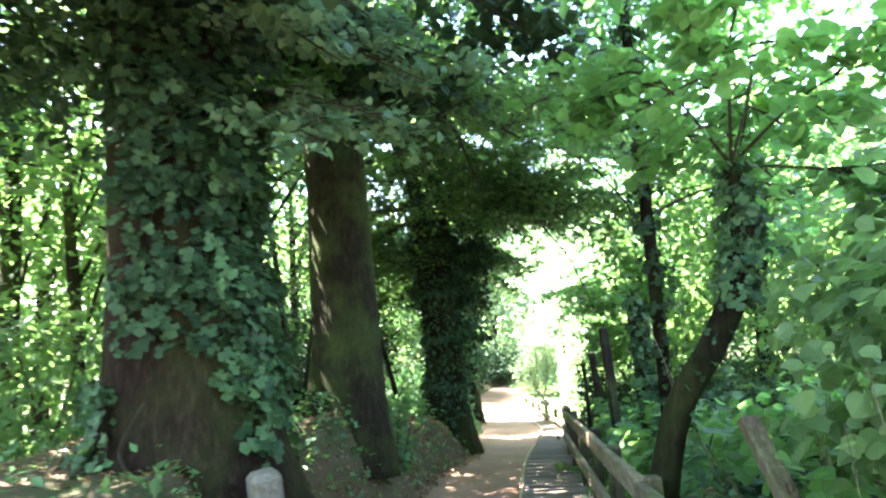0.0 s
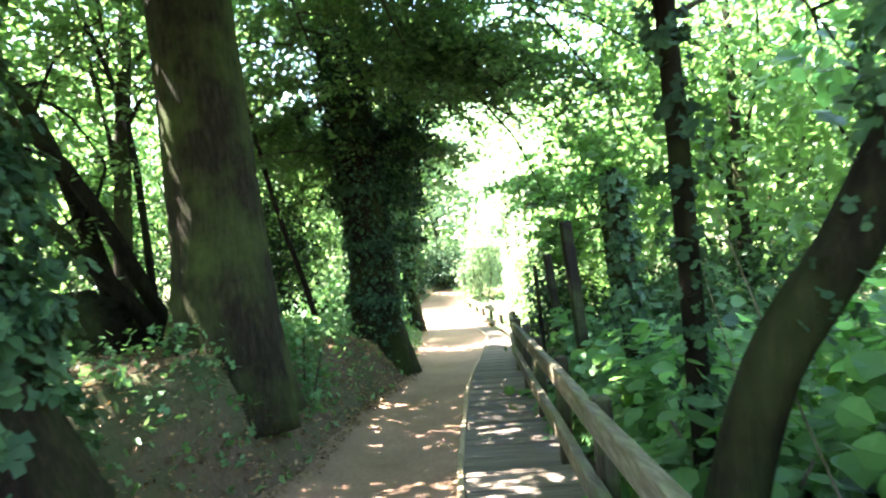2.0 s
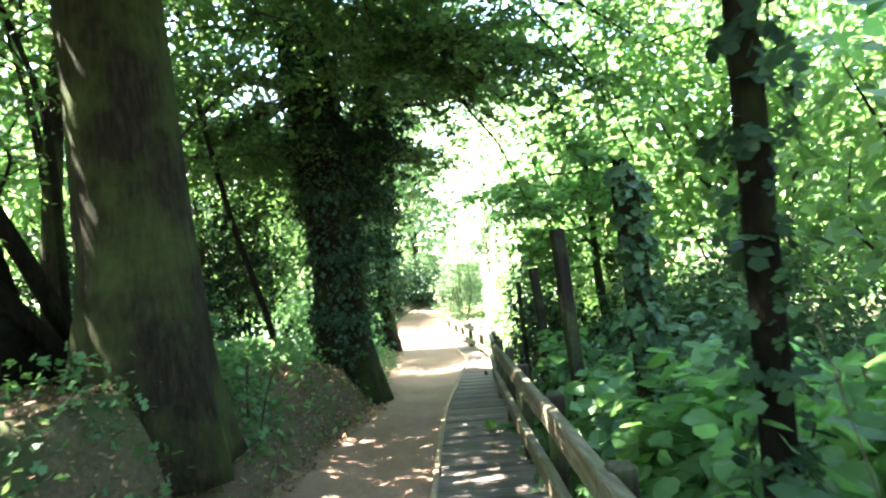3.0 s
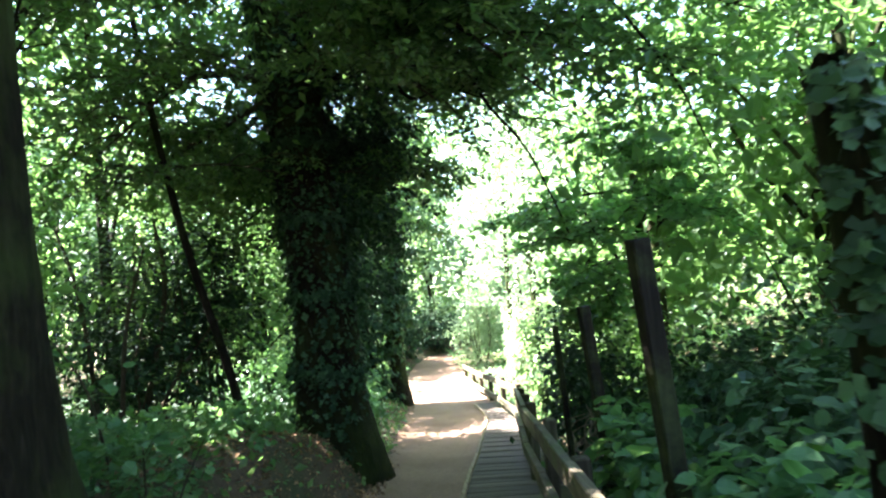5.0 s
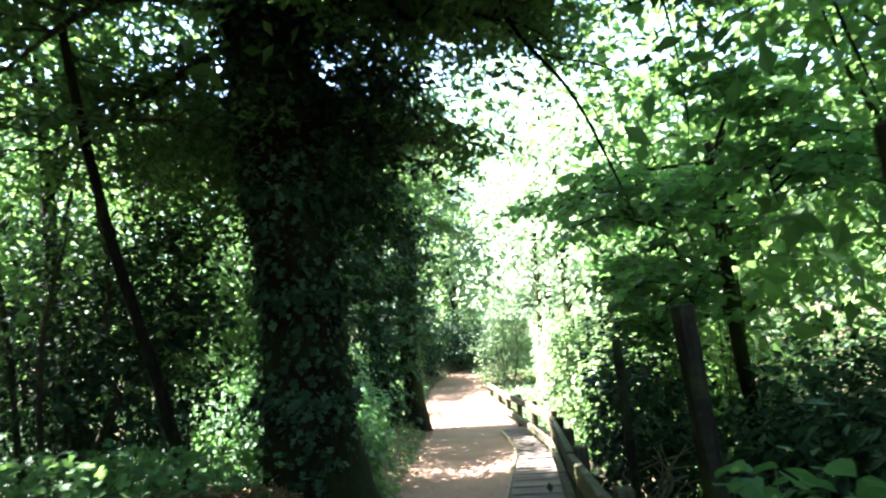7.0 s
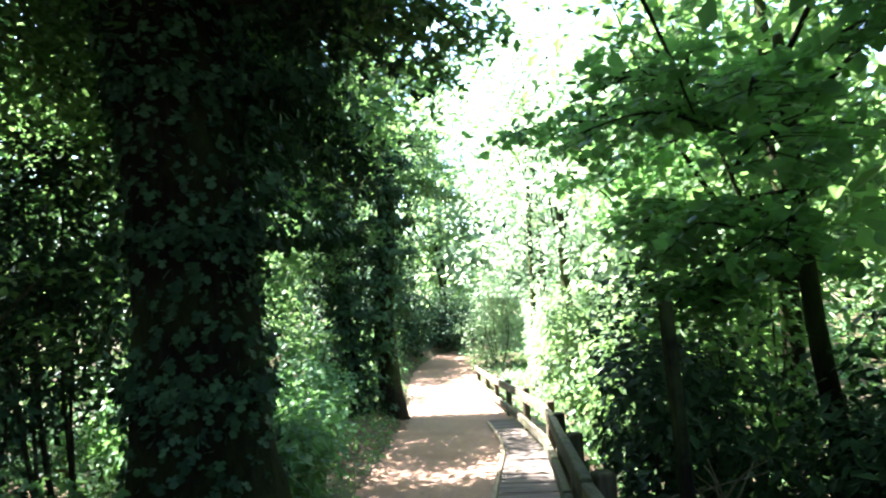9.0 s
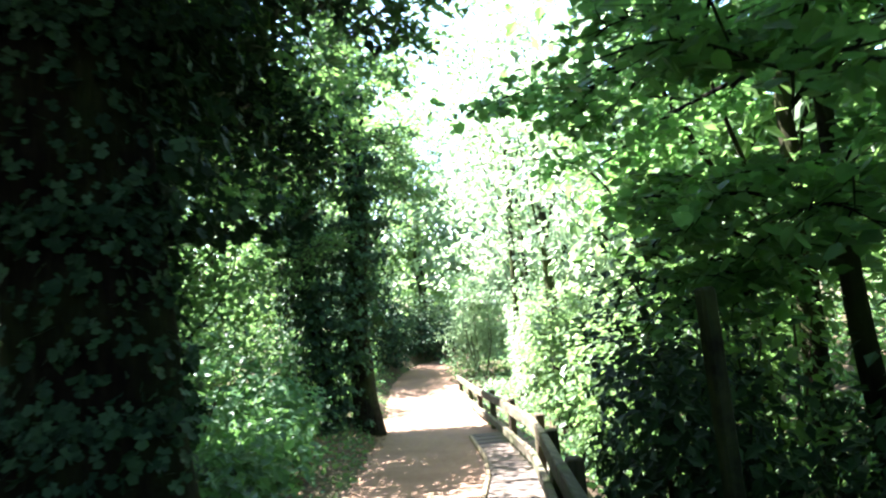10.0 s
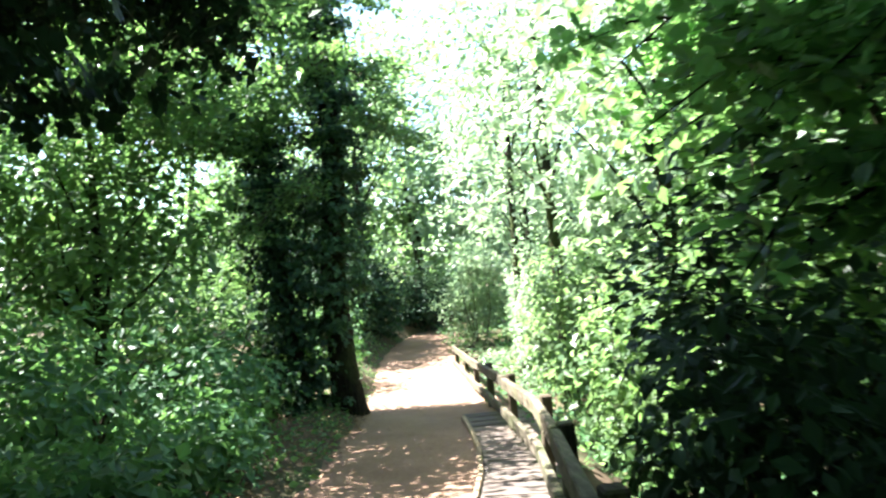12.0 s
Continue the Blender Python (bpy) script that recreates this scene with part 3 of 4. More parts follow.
# clumps at y 16.6 and 17.0 above z 7: unseen, added to shade path
boughs(t3, from_trunk(l3, [(1.34, 11.9, 3.0), (2.5, 11.6, 2.8), (0.9, 12.6, 3.5), (-1.9, 12.4, 2.8), (-2.6, 14.2, 2.6), (1.2, 14.8, 2.7), (-2.0, 16.4, 2.6), (1.6, 16.0, 3.3), (-0.8, 11.4, 3.8), (-3.6, 13.2, 3.6), (-1.1, 16.6, 1.9), (0.6, 17.0, 2.6)]),
       # the clump at y 18.3 is added to shade the nettles
       M_BEECH, 0.095, 170, 1.2, OVAL, 0.06, 14, label="hanging leafy boughs over the path", crown_at=[((-2.7, 13.2, 7.6), (2.5, 2.6, 2.4), 190, 16, 0.34, 0.27), ((-0.4, 15.3, 5.0), (1.2, 1.5, 0.9), 90, 28, 0.26, 0.13), ((-1.6, 14.8, 4.0), (1.5, 1.2, 2.2), 150, 30, 0.22, 0.11), ((1.5, 13.6, 3.75), (0.95, 0.8, 0.5), 60, 22, 0.22, 0.1), ((-0.1, 15.9, 2.9), (0.9, 0.6, 0.8), 130, 28, 0.2, 0.11), ((0.4, 16.3, 2.55), (0.75, 0.5, 0.55), 70, 26, 0.2, 0.1), ((-0.9, 16.6, 7.8), (1.3, 1.3, 0.6), 110, 26, 0.24, 0.14), ((-2.9, 17.0, 7.0), (1.4, 1.6, 0.7), 110, 22, 0.25, 0.16), ((-1.0, 16.9, 3.3), (1.35, 1.6, 0.8), 210, 34, 0.2, 0.11), ((-2.8, 18.3, 3.4), (1.2, 1.4, 0.6), 130, 28, 0.2, 0.11)])

boughs(t3, from_trunk(l3, [(0.95, 14.0, 2.5), (0.8, 14.5, 3.4), (0.2, 15.9, 2.3), (-0.4, 15.7, 2.0)], 0.6), M_IVY_DARK, 0.085, 60, 0.6, OVAL, 0.02, 8, label="dark hanging ivy boughs",
       crown_at=[((0.75, 14.2, 3.1), (0.42, 0.5, 0.9), 75, 26, 0.14, 0.085), ((-0.15, 15.8, 2.15), (0.75, 0.4, 0.6), 90, 26, 0.16, 0.085), ((0.5, 15.8, 2.35), (0.5, 0.35, 0.4), 45, 24, 0.15, 0.085), ((0.7, 16.3, 2.05), (0.4, 0.3, 0.4), 40, 24, 0.15, 0.085)])
for pts, r in (([(0.2, 14.2, 5.6), (1.0, 13.4, 4.7), (1.73, 13.0, 3.82), (2.03, 13.0, 3.22), (2.43, 13.0, 2.7), (2.71, 13.0, 2.08), (2.88, 13.0, 1.61)], 0.035),
               ([(-0.1, 14.0, 5.4), (0.5, 13.6, 4.6), (0.93, 13.2, 3.7), (1.15, 12.6, 3.2), (1.36, 12.0, 3.08)], 0.05),
               ([(1.9, 11.8, 4.9), (2.7, 11.4, 4.0), (3.41, 11.28, 2.98), (3.75, 11.4, 2.4), (4.04, 11.56, 1.95)], 0.025),
               ([(2.6, 12.9, 4.6), (3.1, 12.8, 3.6), (3.2, 12.7, 3.1), (3.05, 12.2, 2.3), (2.9, 11.9, 1.9)], 0.018)):
    s = Soup()
    tube(s, pts, [r, r * 0.75, r * 0.55, r * 0.4, r * 0.15], 7, 0.03, 30)
    part("limb", s.mesh("limb", M_BARK_DARK, True), t3, "dark drooping bough")

boughs(t3, from_trunk(l3, [(2.2, 11.2, 3.2), (3.0, 11.6, 3.0), (3.8, 11.6, 2.9), (1.9, 12.2, 3.7), (3.4, 10.6, 3.6), (4.4, 11.0, 3.3), (2.4, 9.8, 3.7), (4.2, 9.8, 3.5), (1.6, 13.6, 3.4), (2.2, 14.2, 3.6), (2.6, 13.4, 3.0), (1.4, 14.8, 3.8), (2.8, 15.0, 4.2), (2.0, 12.8, 3.2)], 0.9),
       M_BEECH, 0.085, 170, 1.25, OVAL, 0.04, 14, M_BARK_DARK, "broad flat sprays of green leaves over the path", 0.12)

# slim ivy-hung tree further down the path
b = np.array(on_ground(0.95, 23.8, -0.1))
t4, l4 = tree("tree", b, "slim tree hung with ivy at the path's edge", [(0.05, 0, 0), (0, 0, 0.8), (-0.05, 0, 2.5), (0.1, 0, 5), (-0.3, 0.2, 9)], [0.34, 0.24, 0.21, 0.18, 0.08], M_BARK, 16, 0.08)
ivy_on(t4, l4, [0.3, 0.24, 0.21, 0.18, 0.1], 9000, 0.085, (0.14, 0.95), None, 0.6)
boughs(t4, from_trunk(l4, [(1.8, 23.0, 2.6), (-0.6, 22.8, 2.2), (0.9, 22.2, 3.4), (-0.8, 24.4, 3.2), (-0.9, 20.6, 3.0), (-1.2, 21.8, 3.3), (1.9, 24.2, 3.4), (0.2, 22.4, 1.4), (-0.9, 23.4, 1.0), (0.0, 22.6, 4.2), (1.6, 22.8, 4.6)]), M_BEECH, 0.09, 120, 1.0, OVAL, 0.03, 10, label="hanging green leafy twigs", crown_at=[((0.4, 23.6, 4.6), (1.2, 1.1, 2.2), 130, 30, 0.2, 0.11), ((-0.9, 20.3, 2.9), (1.3, 1.7, 0.8), 210, 34, 0.2, 0.11), ((-0.5, 22.7, 3.0), (1.3, 1.2, 0.8), 150, 34, 0.2, 0.11)])

b = np.array(on_ground(0.25, 23.3, -0.1))
t5, l5 = tree("tree", b, "leaning stem buried under dark hanging ivy", [(0.1, 0, 0), (0, 0, 1.0), (-0.15, 0, 2.5), (-0.3, 0, 4.6)], [0.16, 0.12, 0.1, 0.06], M_BARK, 12, 0.06)
ivy_on(t5, l5, [0.16, 0.12, 0.1, 0.06], 5200, 0.085, (0.02, 1.0), None, 0.55, M_IVY_DARK)

# leaning sapling on the bank
b = np.array(on_ground(-0.8, 13.1, -0.1))
ts, ls = tree("sapling", b, "thin dark leaning sapling stem on the bank", [(0, 0, 0), (-0.22, 0, 1.0), (-0.62, 0, 2.5), (-1.0, 0.1, 4.5), (-1.3, 0.2, 7)], [0.058, 0.048, 0.042, 0.034, 0.02], M_BARK_DARK, 10, 0.0)
boughs(ts, from_trunk(ls, [(-1.6, 12.6, 2.4), (-0.3, 13.4, 2.6), (-1.9, 13.6, 3.2), (-0.8, 12.4, 3.6), (-2.2, 12.8, 4.2)], 0.6), M_BEECH, 0.08, 50, 0.8, OVAL, 0.018, 7, label="sparse green leafy twigs")


def multi_stem(x, y, stems, label, leaf_mat, size, n, shape=OVAL, group="", bark=M_TWIG, name="shrub"):
    """A shrub of several bowed stems with leafy side branches; stems: way, length, thickness."""
    t = thing(name, (0, 0, 0), label, "shrub", group)
    w, l = Soup(), Soup()
    for way, length, thick in stems:
        st = np.array(on_ground(x + rng.normal(0, 0.12), y + rng.normal(0, 0.12), -0.08))
        way = unit(np.array(way, float))
        end = st + way * length
        mid = (st + end) / 2 + np.array([0, 0, 0.10 * length]) + rng.normal(0, 0.05 * length, 3)
        s = Soup()
        line = tube(s, [st, mid, end], [thick, thick * 0.75, thick * 0.35], 7, 0.02, 9)
        part("stem", s.mesh("stem", bark, True), t)
        for k in range(6):
            p = line[int(rng.uniform(0.4, 1) * 8)]
            d = unit(way * 0.6 + rng.normal(0, 0.8, 3))
            spray(w, l, p, d, length * rng.uniform(0.2, 0.38), n // 6, size, thick * 0.25, shape, twigs=6)
    part("brushwood", w.mesh("brushwood", bark, True), t, "", "stuff")
    part("foliage", l.mesh("foliage", leaf_mat), t, "", "stuff")
    return t


def bush(x, y, radii, count, each, size, mat, label, shape=OVAL, up=0.0, group="", stems=7, name="bush", hollow=0.35, spread=0.16, bark=M_TWIG):
    """A mass of clumped leaves on a fan of stems."""
    t = thing(name, (0, 0, 0), label, "bush", group)
    shape = OVAL if y > 15 else shape
    l = Soup()
    g = np.array(on_ground(x, y, -0.05))
    c = g + np.array([0, 0, radii[2] * 0.8 + up])
    p = clumps(c, radii, count, each, spread, hollow)
    p[:, 2] = np.maximum(p[:, 2], height(p[:, 0], p[:, 1]) + 0.03)
    leaves(l, p, size, shape, unit(p - c) * 0.7 + np.array([0, 0, 0.7]), 0.5, 0.4)
    for k in range(stems):
        a, r = rng.uniform(0, 6.28), rng.uniform(0.2, 0.9)
        e = c + np.array([math.cos(a) * radii[0] * r, math.sin(a) * radii[1] * r, radii[2] * rng.uniform(-0.1, 0.85)])
        s0 = np.array(on_ground(x + 0.15 * math.cos(a), y + 0.15 * math.sin(a), -0.05))
        if in_way([e, (s0 + e) / 2]).any():
            continue
        s = Soup()
        tube(s, [s0, (s0 + e) / 2 + rng.normal(0, 0.12, 3), e], [0.022, 0.016, 0.006], 5, steps=7)
        part("stem", s.mesh("stem", bark, True), t)
    part("foliage", l.mesh("foliage", mat), t, "", "stuff")
    return t


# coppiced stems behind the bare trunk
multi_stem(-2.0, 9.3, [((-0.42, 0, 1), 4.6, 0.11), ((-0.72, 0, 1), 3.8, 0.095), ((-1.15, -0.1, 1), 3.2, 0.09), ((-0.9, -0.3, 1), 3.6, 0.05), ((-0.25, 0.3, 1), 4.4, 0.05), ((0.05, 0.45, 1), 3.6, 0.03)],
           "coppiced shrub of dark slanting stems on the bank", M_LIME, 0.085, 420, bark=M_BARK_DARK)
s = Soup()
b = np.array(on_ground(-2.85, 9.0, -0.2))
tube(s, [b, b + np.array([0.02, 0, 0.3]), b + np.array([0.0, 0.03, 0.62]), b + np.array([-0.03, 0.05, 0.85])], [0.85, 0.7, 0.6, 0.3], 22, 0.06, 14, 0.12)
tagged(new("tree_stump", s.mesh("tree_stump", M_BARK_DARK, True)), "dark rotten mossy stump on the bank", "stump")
multi_stem(-2.9, 14.6, [((0.1, 0.1, 1), 3.6, 0.05), ((-0.25, 0.2, 1), 4, 0.04), ((0.2, -0.2, 1), 3.2, 0.035), ((0.5, 0.2, 0.9), 2.6, 0.03)], "thin dark woodland saplings in one clump", M_BEECH, 0.085, 330)

# young sprigs on the bank
multi_stem(-0.75, 9.6, [((0.3, 0.1, 1), 0.9, 0.01), ((-0.3, -0.1, 1), 1.0, 0.01), ((0.1, -0.3, 1), 0.8, 0.01)], "young leafy sprigs on the bank", M_NETTLE, 0.07, 60, BROAD)

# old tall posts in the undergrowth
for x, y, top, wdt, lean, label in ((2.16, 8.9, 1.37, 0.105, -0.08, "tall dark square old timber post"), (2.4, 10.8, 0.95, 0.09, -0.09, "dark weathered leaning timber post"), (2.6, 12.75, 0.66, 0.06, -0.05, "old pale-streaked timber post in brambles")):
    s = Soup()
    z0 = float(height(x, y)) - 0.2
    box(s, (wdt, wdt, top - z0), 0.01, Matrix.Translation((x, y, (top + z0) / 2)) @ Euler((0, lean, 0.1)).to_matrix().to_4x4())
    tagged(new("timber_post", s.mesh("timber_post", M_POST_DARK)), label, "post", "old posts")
s = Soup()
p0, p1 = Vector((1.66, 2.3, float(height(1.66, 2.3)) - 0.1)), Vector((1.42, 3.3, 1.03))
box(s, (0.1, (p1 - p0).length, 0.06), 0.01, Matrix.Translation((p0 + p1) / 2) @ (p1 - p0).to_track_quat("Y", "Z").to_matrix().to_4x4())
tagged(new("leaning_timber", s.mesh("leaning_timber", M_POST)), "old grey board leaning in the undergrowth", "timber")
s = Soup()
zs = float(height(-1.14, 4.5))
box(s, (0.2, 0.18, 0.66 - zs + 0.15), 0.035, Matrix.Translation((-1.14, 4.5, (0.66 + zs - 0.15) / 2)) @ Euler((0.08, -0.12, 0.5)).to_matrix().to_4x4())
tagged(new("stone_post", s.mesh("stone_post", M_STONE)), "short pale stone post at the trunk's foot", "stone")

# ivy-clad broken pole
b = np.array(on_ground(2.08, 7.15, -0.1))
tp, lp = tree("dead_tree", b, "broken dead trunk wrapped in pale-flecked ivy", [(0.06, 0, 0), (0.02, 0, 0.8 ), (-0.08, 0, 1.5 - b[2]), (-0.12, 0, 1.7 - b[2])], [0.1, 0.085, 0.078, 0.07], M_BARK_DARK, 14, 0.08)
ivy_on(tp, lp, [0.1, 0.085, 0.078, 0.07], 760, 0.058, (0.1, 1.0), (-75, 85), 0.06, label="pale-flecked ivy leaves on the dead trunk")

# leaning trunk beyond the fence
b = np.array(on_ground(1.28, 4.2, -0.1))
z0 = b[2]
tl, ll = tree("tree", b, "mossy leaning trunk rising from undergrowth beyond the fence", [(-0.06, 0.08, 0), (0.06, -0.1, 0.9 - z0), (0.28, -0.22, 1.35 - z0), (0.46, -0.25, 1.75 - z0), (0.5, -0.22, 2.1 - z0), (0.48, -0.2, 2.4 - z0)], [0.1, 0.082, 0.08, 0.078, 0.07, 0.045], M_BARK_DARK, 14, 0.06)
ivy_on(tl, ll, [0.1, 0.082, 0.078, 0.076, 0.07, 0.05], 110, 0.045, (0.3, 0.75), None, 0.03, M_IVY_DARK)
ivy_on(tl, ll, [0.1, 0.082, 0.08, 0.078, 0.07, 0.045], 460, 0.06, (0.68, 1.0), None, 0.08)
# its crown clump is unseen, added overhead to reduce skylight below
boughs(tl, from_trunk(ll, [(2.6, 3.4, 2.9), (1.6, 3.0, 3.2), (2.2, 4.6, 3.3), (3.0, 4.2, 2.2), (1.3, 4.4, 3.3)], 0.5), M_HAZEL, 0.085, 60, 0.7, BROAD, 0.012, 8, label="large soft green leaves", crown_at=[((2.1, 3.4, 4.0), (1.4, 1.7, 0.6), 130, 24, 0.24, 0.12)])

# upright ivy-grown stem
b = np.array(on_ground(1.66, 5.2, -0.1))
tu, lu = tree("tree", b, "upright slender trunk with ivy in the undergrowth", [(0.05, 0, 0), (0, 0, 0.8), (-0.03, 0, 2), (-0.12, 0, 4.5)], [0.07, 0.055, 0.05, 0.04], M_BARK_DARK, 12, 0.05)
ivy_on(tu, lu, [0.07, 0.055, 0.05, 0.04], 560, 0.06, (0.2, 1.0), None, 0.1, M_IVY_DARK)
# crown clump at z 4.3 added above view to dim the undergrowth
boughs(tu, from_trunk(lu, [(2.6, 5.2, 2.6), (1.5, 4.9, 3.2), (2.4, 6.4, 2.9), (1.3, 6.3, 3.4), (3.0, 5.8, 2.0)], 0.5), M_HAZEL, 0.09, 32, 0.8, BROAD, 0.015, 5, label="large soft green leaves", crown_at=[((2.3, 6.2, 4.3), (1.2, 1.3, 0.6), 90, 24, 0.24, 0.12)])

# undergrowth beyond the fence
# M_LIME and M_PALE rows have light painted into their leaves
for x, y, r, n, mat, sz, shp, up, label in (
        # M_IVY_DARK rows paint deep shade into the foliage colour
        (2.35, 4.4, (0.45, 0.5, 0.5), 60, M_IVY_DARK, 0.065, BROAD, 0, "low leaf mass darkened for the shaded hollow behind the fence"),
        (2.5, 3.0, (0.75, 0.7, 0.75), 95, M_LIME, 0.068, BROAD, 1.0, "small-leaved bush over the fence, leaf colour paled for light"),
        (2.75, 2.7, (0.65, 0.6, 0.6), 50, M_LIME, 0.078, BROAD, 0.8, "tangled hazel bush with large soft leaves"),
        (3.1, 3.9, (0.9, 0.9, 1.2), 80, M_LIME, 0.085, BROAD, 1.2, "tall hazel bush with large leaves paled for light"),
        (2.9, 5.4, (0.9, 1.0, 0.9), 90, M_HAZEL, 0.088, BROAD, 0.2, "pale green hazel bush beyond the fence"),
        (2.1, 6.4, (0.55, 0.7, 0.75), 90, M_HAZEL, 0.09, BROAD, 0.1, "green bramble bush beyond the fence"),
        (2.85, 7.5, (0.6, 0.9, 0.7), 100, M_HAZEL, 0.09, BROAD, 0.1, "green bramble bush beyond the fence"),
        (2.45, 8.4, (0.5, 0.8, 0.75), 100, M_NETTLE, 0.09, BROAD, 0, "green bramble bush beyond the fence"),
        (2.4, 9.9, (0.42, 0.8, 0.7), 90, M_NETTLE, 0.085, BROAD, 0, "low shaded bramble bush"),
        (1.75, 5.0, (0.4, 0.8, 0.5), 70, M_NETTLE, 0.09, BROAD, 0, "low nettles behind the fence"),
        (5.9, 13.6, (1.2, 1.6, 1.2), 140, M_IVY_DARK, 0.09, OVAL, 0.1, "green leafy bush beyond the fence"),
        # brambles here take the darker ivy leaf as painted shade
        (5.6, 11.2, (1.1, 1.4, 1.4), 150, M_IVY, 0.085, OVAL, 0, "bramble thicket with leaf colour darkened for shade"),
        (3.4, 9.0, (1.1, 1.4, 0.9), 170, M_IVY, 0.075, BROAD, 0, "bramble thicket with leaf colour darkened for shade"),
        (4.2, 10.4, (1.2, 1.3, 1.1), 180, M_IVY, 0.075, OVAL, 0, "bramble thicket with leaf colour darkened for shade"),
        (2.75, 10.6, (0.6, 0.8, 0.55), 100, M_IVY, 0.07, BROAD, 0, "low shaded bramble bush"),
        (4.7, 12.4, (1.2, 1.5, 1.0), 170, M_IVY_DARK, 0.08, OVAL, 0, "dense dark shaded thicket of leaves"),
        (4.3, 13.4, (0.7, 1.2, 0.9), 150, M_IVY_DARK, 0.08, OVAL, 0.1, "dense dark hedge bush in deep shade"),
        (3.5, 15.4, (0.7, 1.2, 1.25), 180, M_IVY_DARK, 0.08, OVAL, 0.2, "dense hedge bush beside the fence, leaves darkened for shade"),
        (4.6, 16.5, (1.2, 1.6, 1.6), 190, M_BEECH, 0.085, OVAL, 0.4, "tall dark leafy bush"),
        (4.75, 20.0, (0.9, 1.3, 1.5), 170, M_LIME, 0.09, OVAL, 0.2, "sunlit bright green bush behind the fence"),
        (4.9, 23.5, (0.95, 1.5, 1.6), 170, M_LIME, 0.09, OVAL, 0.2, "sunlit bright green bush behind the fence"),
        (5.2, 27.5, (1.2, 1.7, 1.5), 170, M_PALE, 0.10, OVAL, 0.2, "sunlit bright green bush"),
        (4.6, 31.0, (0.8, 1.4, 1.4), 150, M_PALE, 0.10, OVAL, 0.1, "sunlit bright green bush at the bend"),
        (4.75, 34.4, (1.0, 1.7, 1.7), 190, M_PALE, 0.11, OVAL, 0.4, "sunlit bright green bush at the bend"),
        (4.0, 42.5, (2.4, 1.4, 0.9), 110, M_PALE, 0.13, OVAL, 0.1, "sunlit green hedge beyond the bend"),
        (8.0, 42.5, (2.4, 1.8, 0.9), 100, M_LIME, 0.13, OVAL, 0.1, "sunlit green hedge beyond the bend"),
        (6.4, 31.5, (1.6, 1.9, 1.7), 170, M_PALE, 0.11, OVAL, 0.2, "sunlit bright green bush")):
    bush(x, y, r, int(n * 1.3), 20, sz * 1.33, mat, label, shp, up, "undergrowth beyond the fence", bark=M_STEM if y < 6 else M_TWIG)

# bank and verge on the other side of the path
for x, y, r, n, mat, sz, shp, up, label in (
        (0.0, 16.0, (0.5, 0.7, 0.4), 60, M_NETTLE, 0.09, BROAD, 0, "low green nettles at the trunk's foot"),
        (-1.1, 17.8, (1.0, 1.1, 0.95), 150, M_NETTLE, 0.09, BROAD, 0, "soft green nettle patch on the bank"),
        (-0.1, 18.7, (0.5, 0.8, 0.45), 70, M_NETTLE, 0.09, BROAD, 0, "low green nettles at the trunk's foot"),
        (-0.55, 20.5, (0.9, 1.2, 0.95), 150, M_NETTLE, 0.09, BROAD, 0, "soft green nettle patch"),
        (-2.4, 19.5, (1.3, 1.6, 1.0), 150, M_NETTLE, 0.09, OVAL, 0, "soft green nettle patch"),
        (-0.2, 24.0, (0.8, 1.2, 1.2), 120, M_BEECH, 0.085, OVAL, 0, "leafy green bush by the path"),
        (-2.6, 24.5, (1.6, 1.8, 2.0), 170, M_LIME, 0.10, OVAL, 0.3, "bright green woodland bush"),
        (0.3, 27.5, (0.7, 1.6, 1.0), 110, M_NETTLE, 0.09, OVAL, 0, "green leafy bush on the verge"),
        # the M_IVY_DARK hedges have their shade in the leaf colour
        (1.0, 36.2, (1.3, 1.7, 1.6), 320, M_IVY_DARK, 0.12, OVAL, 0.1, "hedge at the path's bend with shade in its leaf colour"),
        (3.0, 39.8, (1.5, 1.0, 1.4), 190, M_IVY_DARK, 0.11, OVAL, 0.0, "hedge at the path's bend with shade in its leaf colour"),
        (0.4, 32.6, (0.95, 2.2, 1.9), 190, M_IVY, 0.10, OVAL, 0.3, "dark green hedge bush over the path"),
        (-4.6, 7.5, (1.2, 1.5, 1.0), 120, M_BEECH, 0.09, OVAL, 0, "bright green woodland bush"),
        (-5.0, 12.5, (1.4, 1.8, 1.2), 140, M_BEECH, 0.09, OVAL, 0, "bright green woodland bush"),
        (-3.6, 17.0, (1.3, 1.5, 1.2), 140, M_IVY, 0.09, OVAL, 0, "bright green woodland bush"),
        (-6.5, 18.0, (1.8, 2.0, 1.6), 150, M_BEECH, 0.11, OVAL, 0.2, "bright green woodland bush"),
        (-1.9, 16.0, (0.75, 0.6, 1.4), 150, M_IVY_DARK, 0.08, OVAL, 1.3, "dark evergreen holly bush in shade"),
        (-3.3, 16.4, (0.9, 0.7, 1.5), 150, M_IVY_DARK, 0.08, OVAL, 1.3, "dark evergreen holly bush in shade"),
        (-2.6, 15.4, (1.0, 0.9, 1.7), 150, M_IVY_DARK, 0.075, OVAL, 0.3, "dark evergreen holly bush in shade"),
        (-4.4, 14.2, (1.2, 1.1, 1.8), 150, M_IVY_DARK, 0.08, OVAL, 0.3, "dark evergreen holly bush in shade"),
        (-6.0, 4.0, (1.5, 1.6, 1.2), 120, M_LIME, 0.10, OVAL, 0, "bright green woodland bush")):
    bush(x, y, r, int(n * 1.3), 20, sz * 1.33, mat, label, shp, up, "undergrowth on the bank")


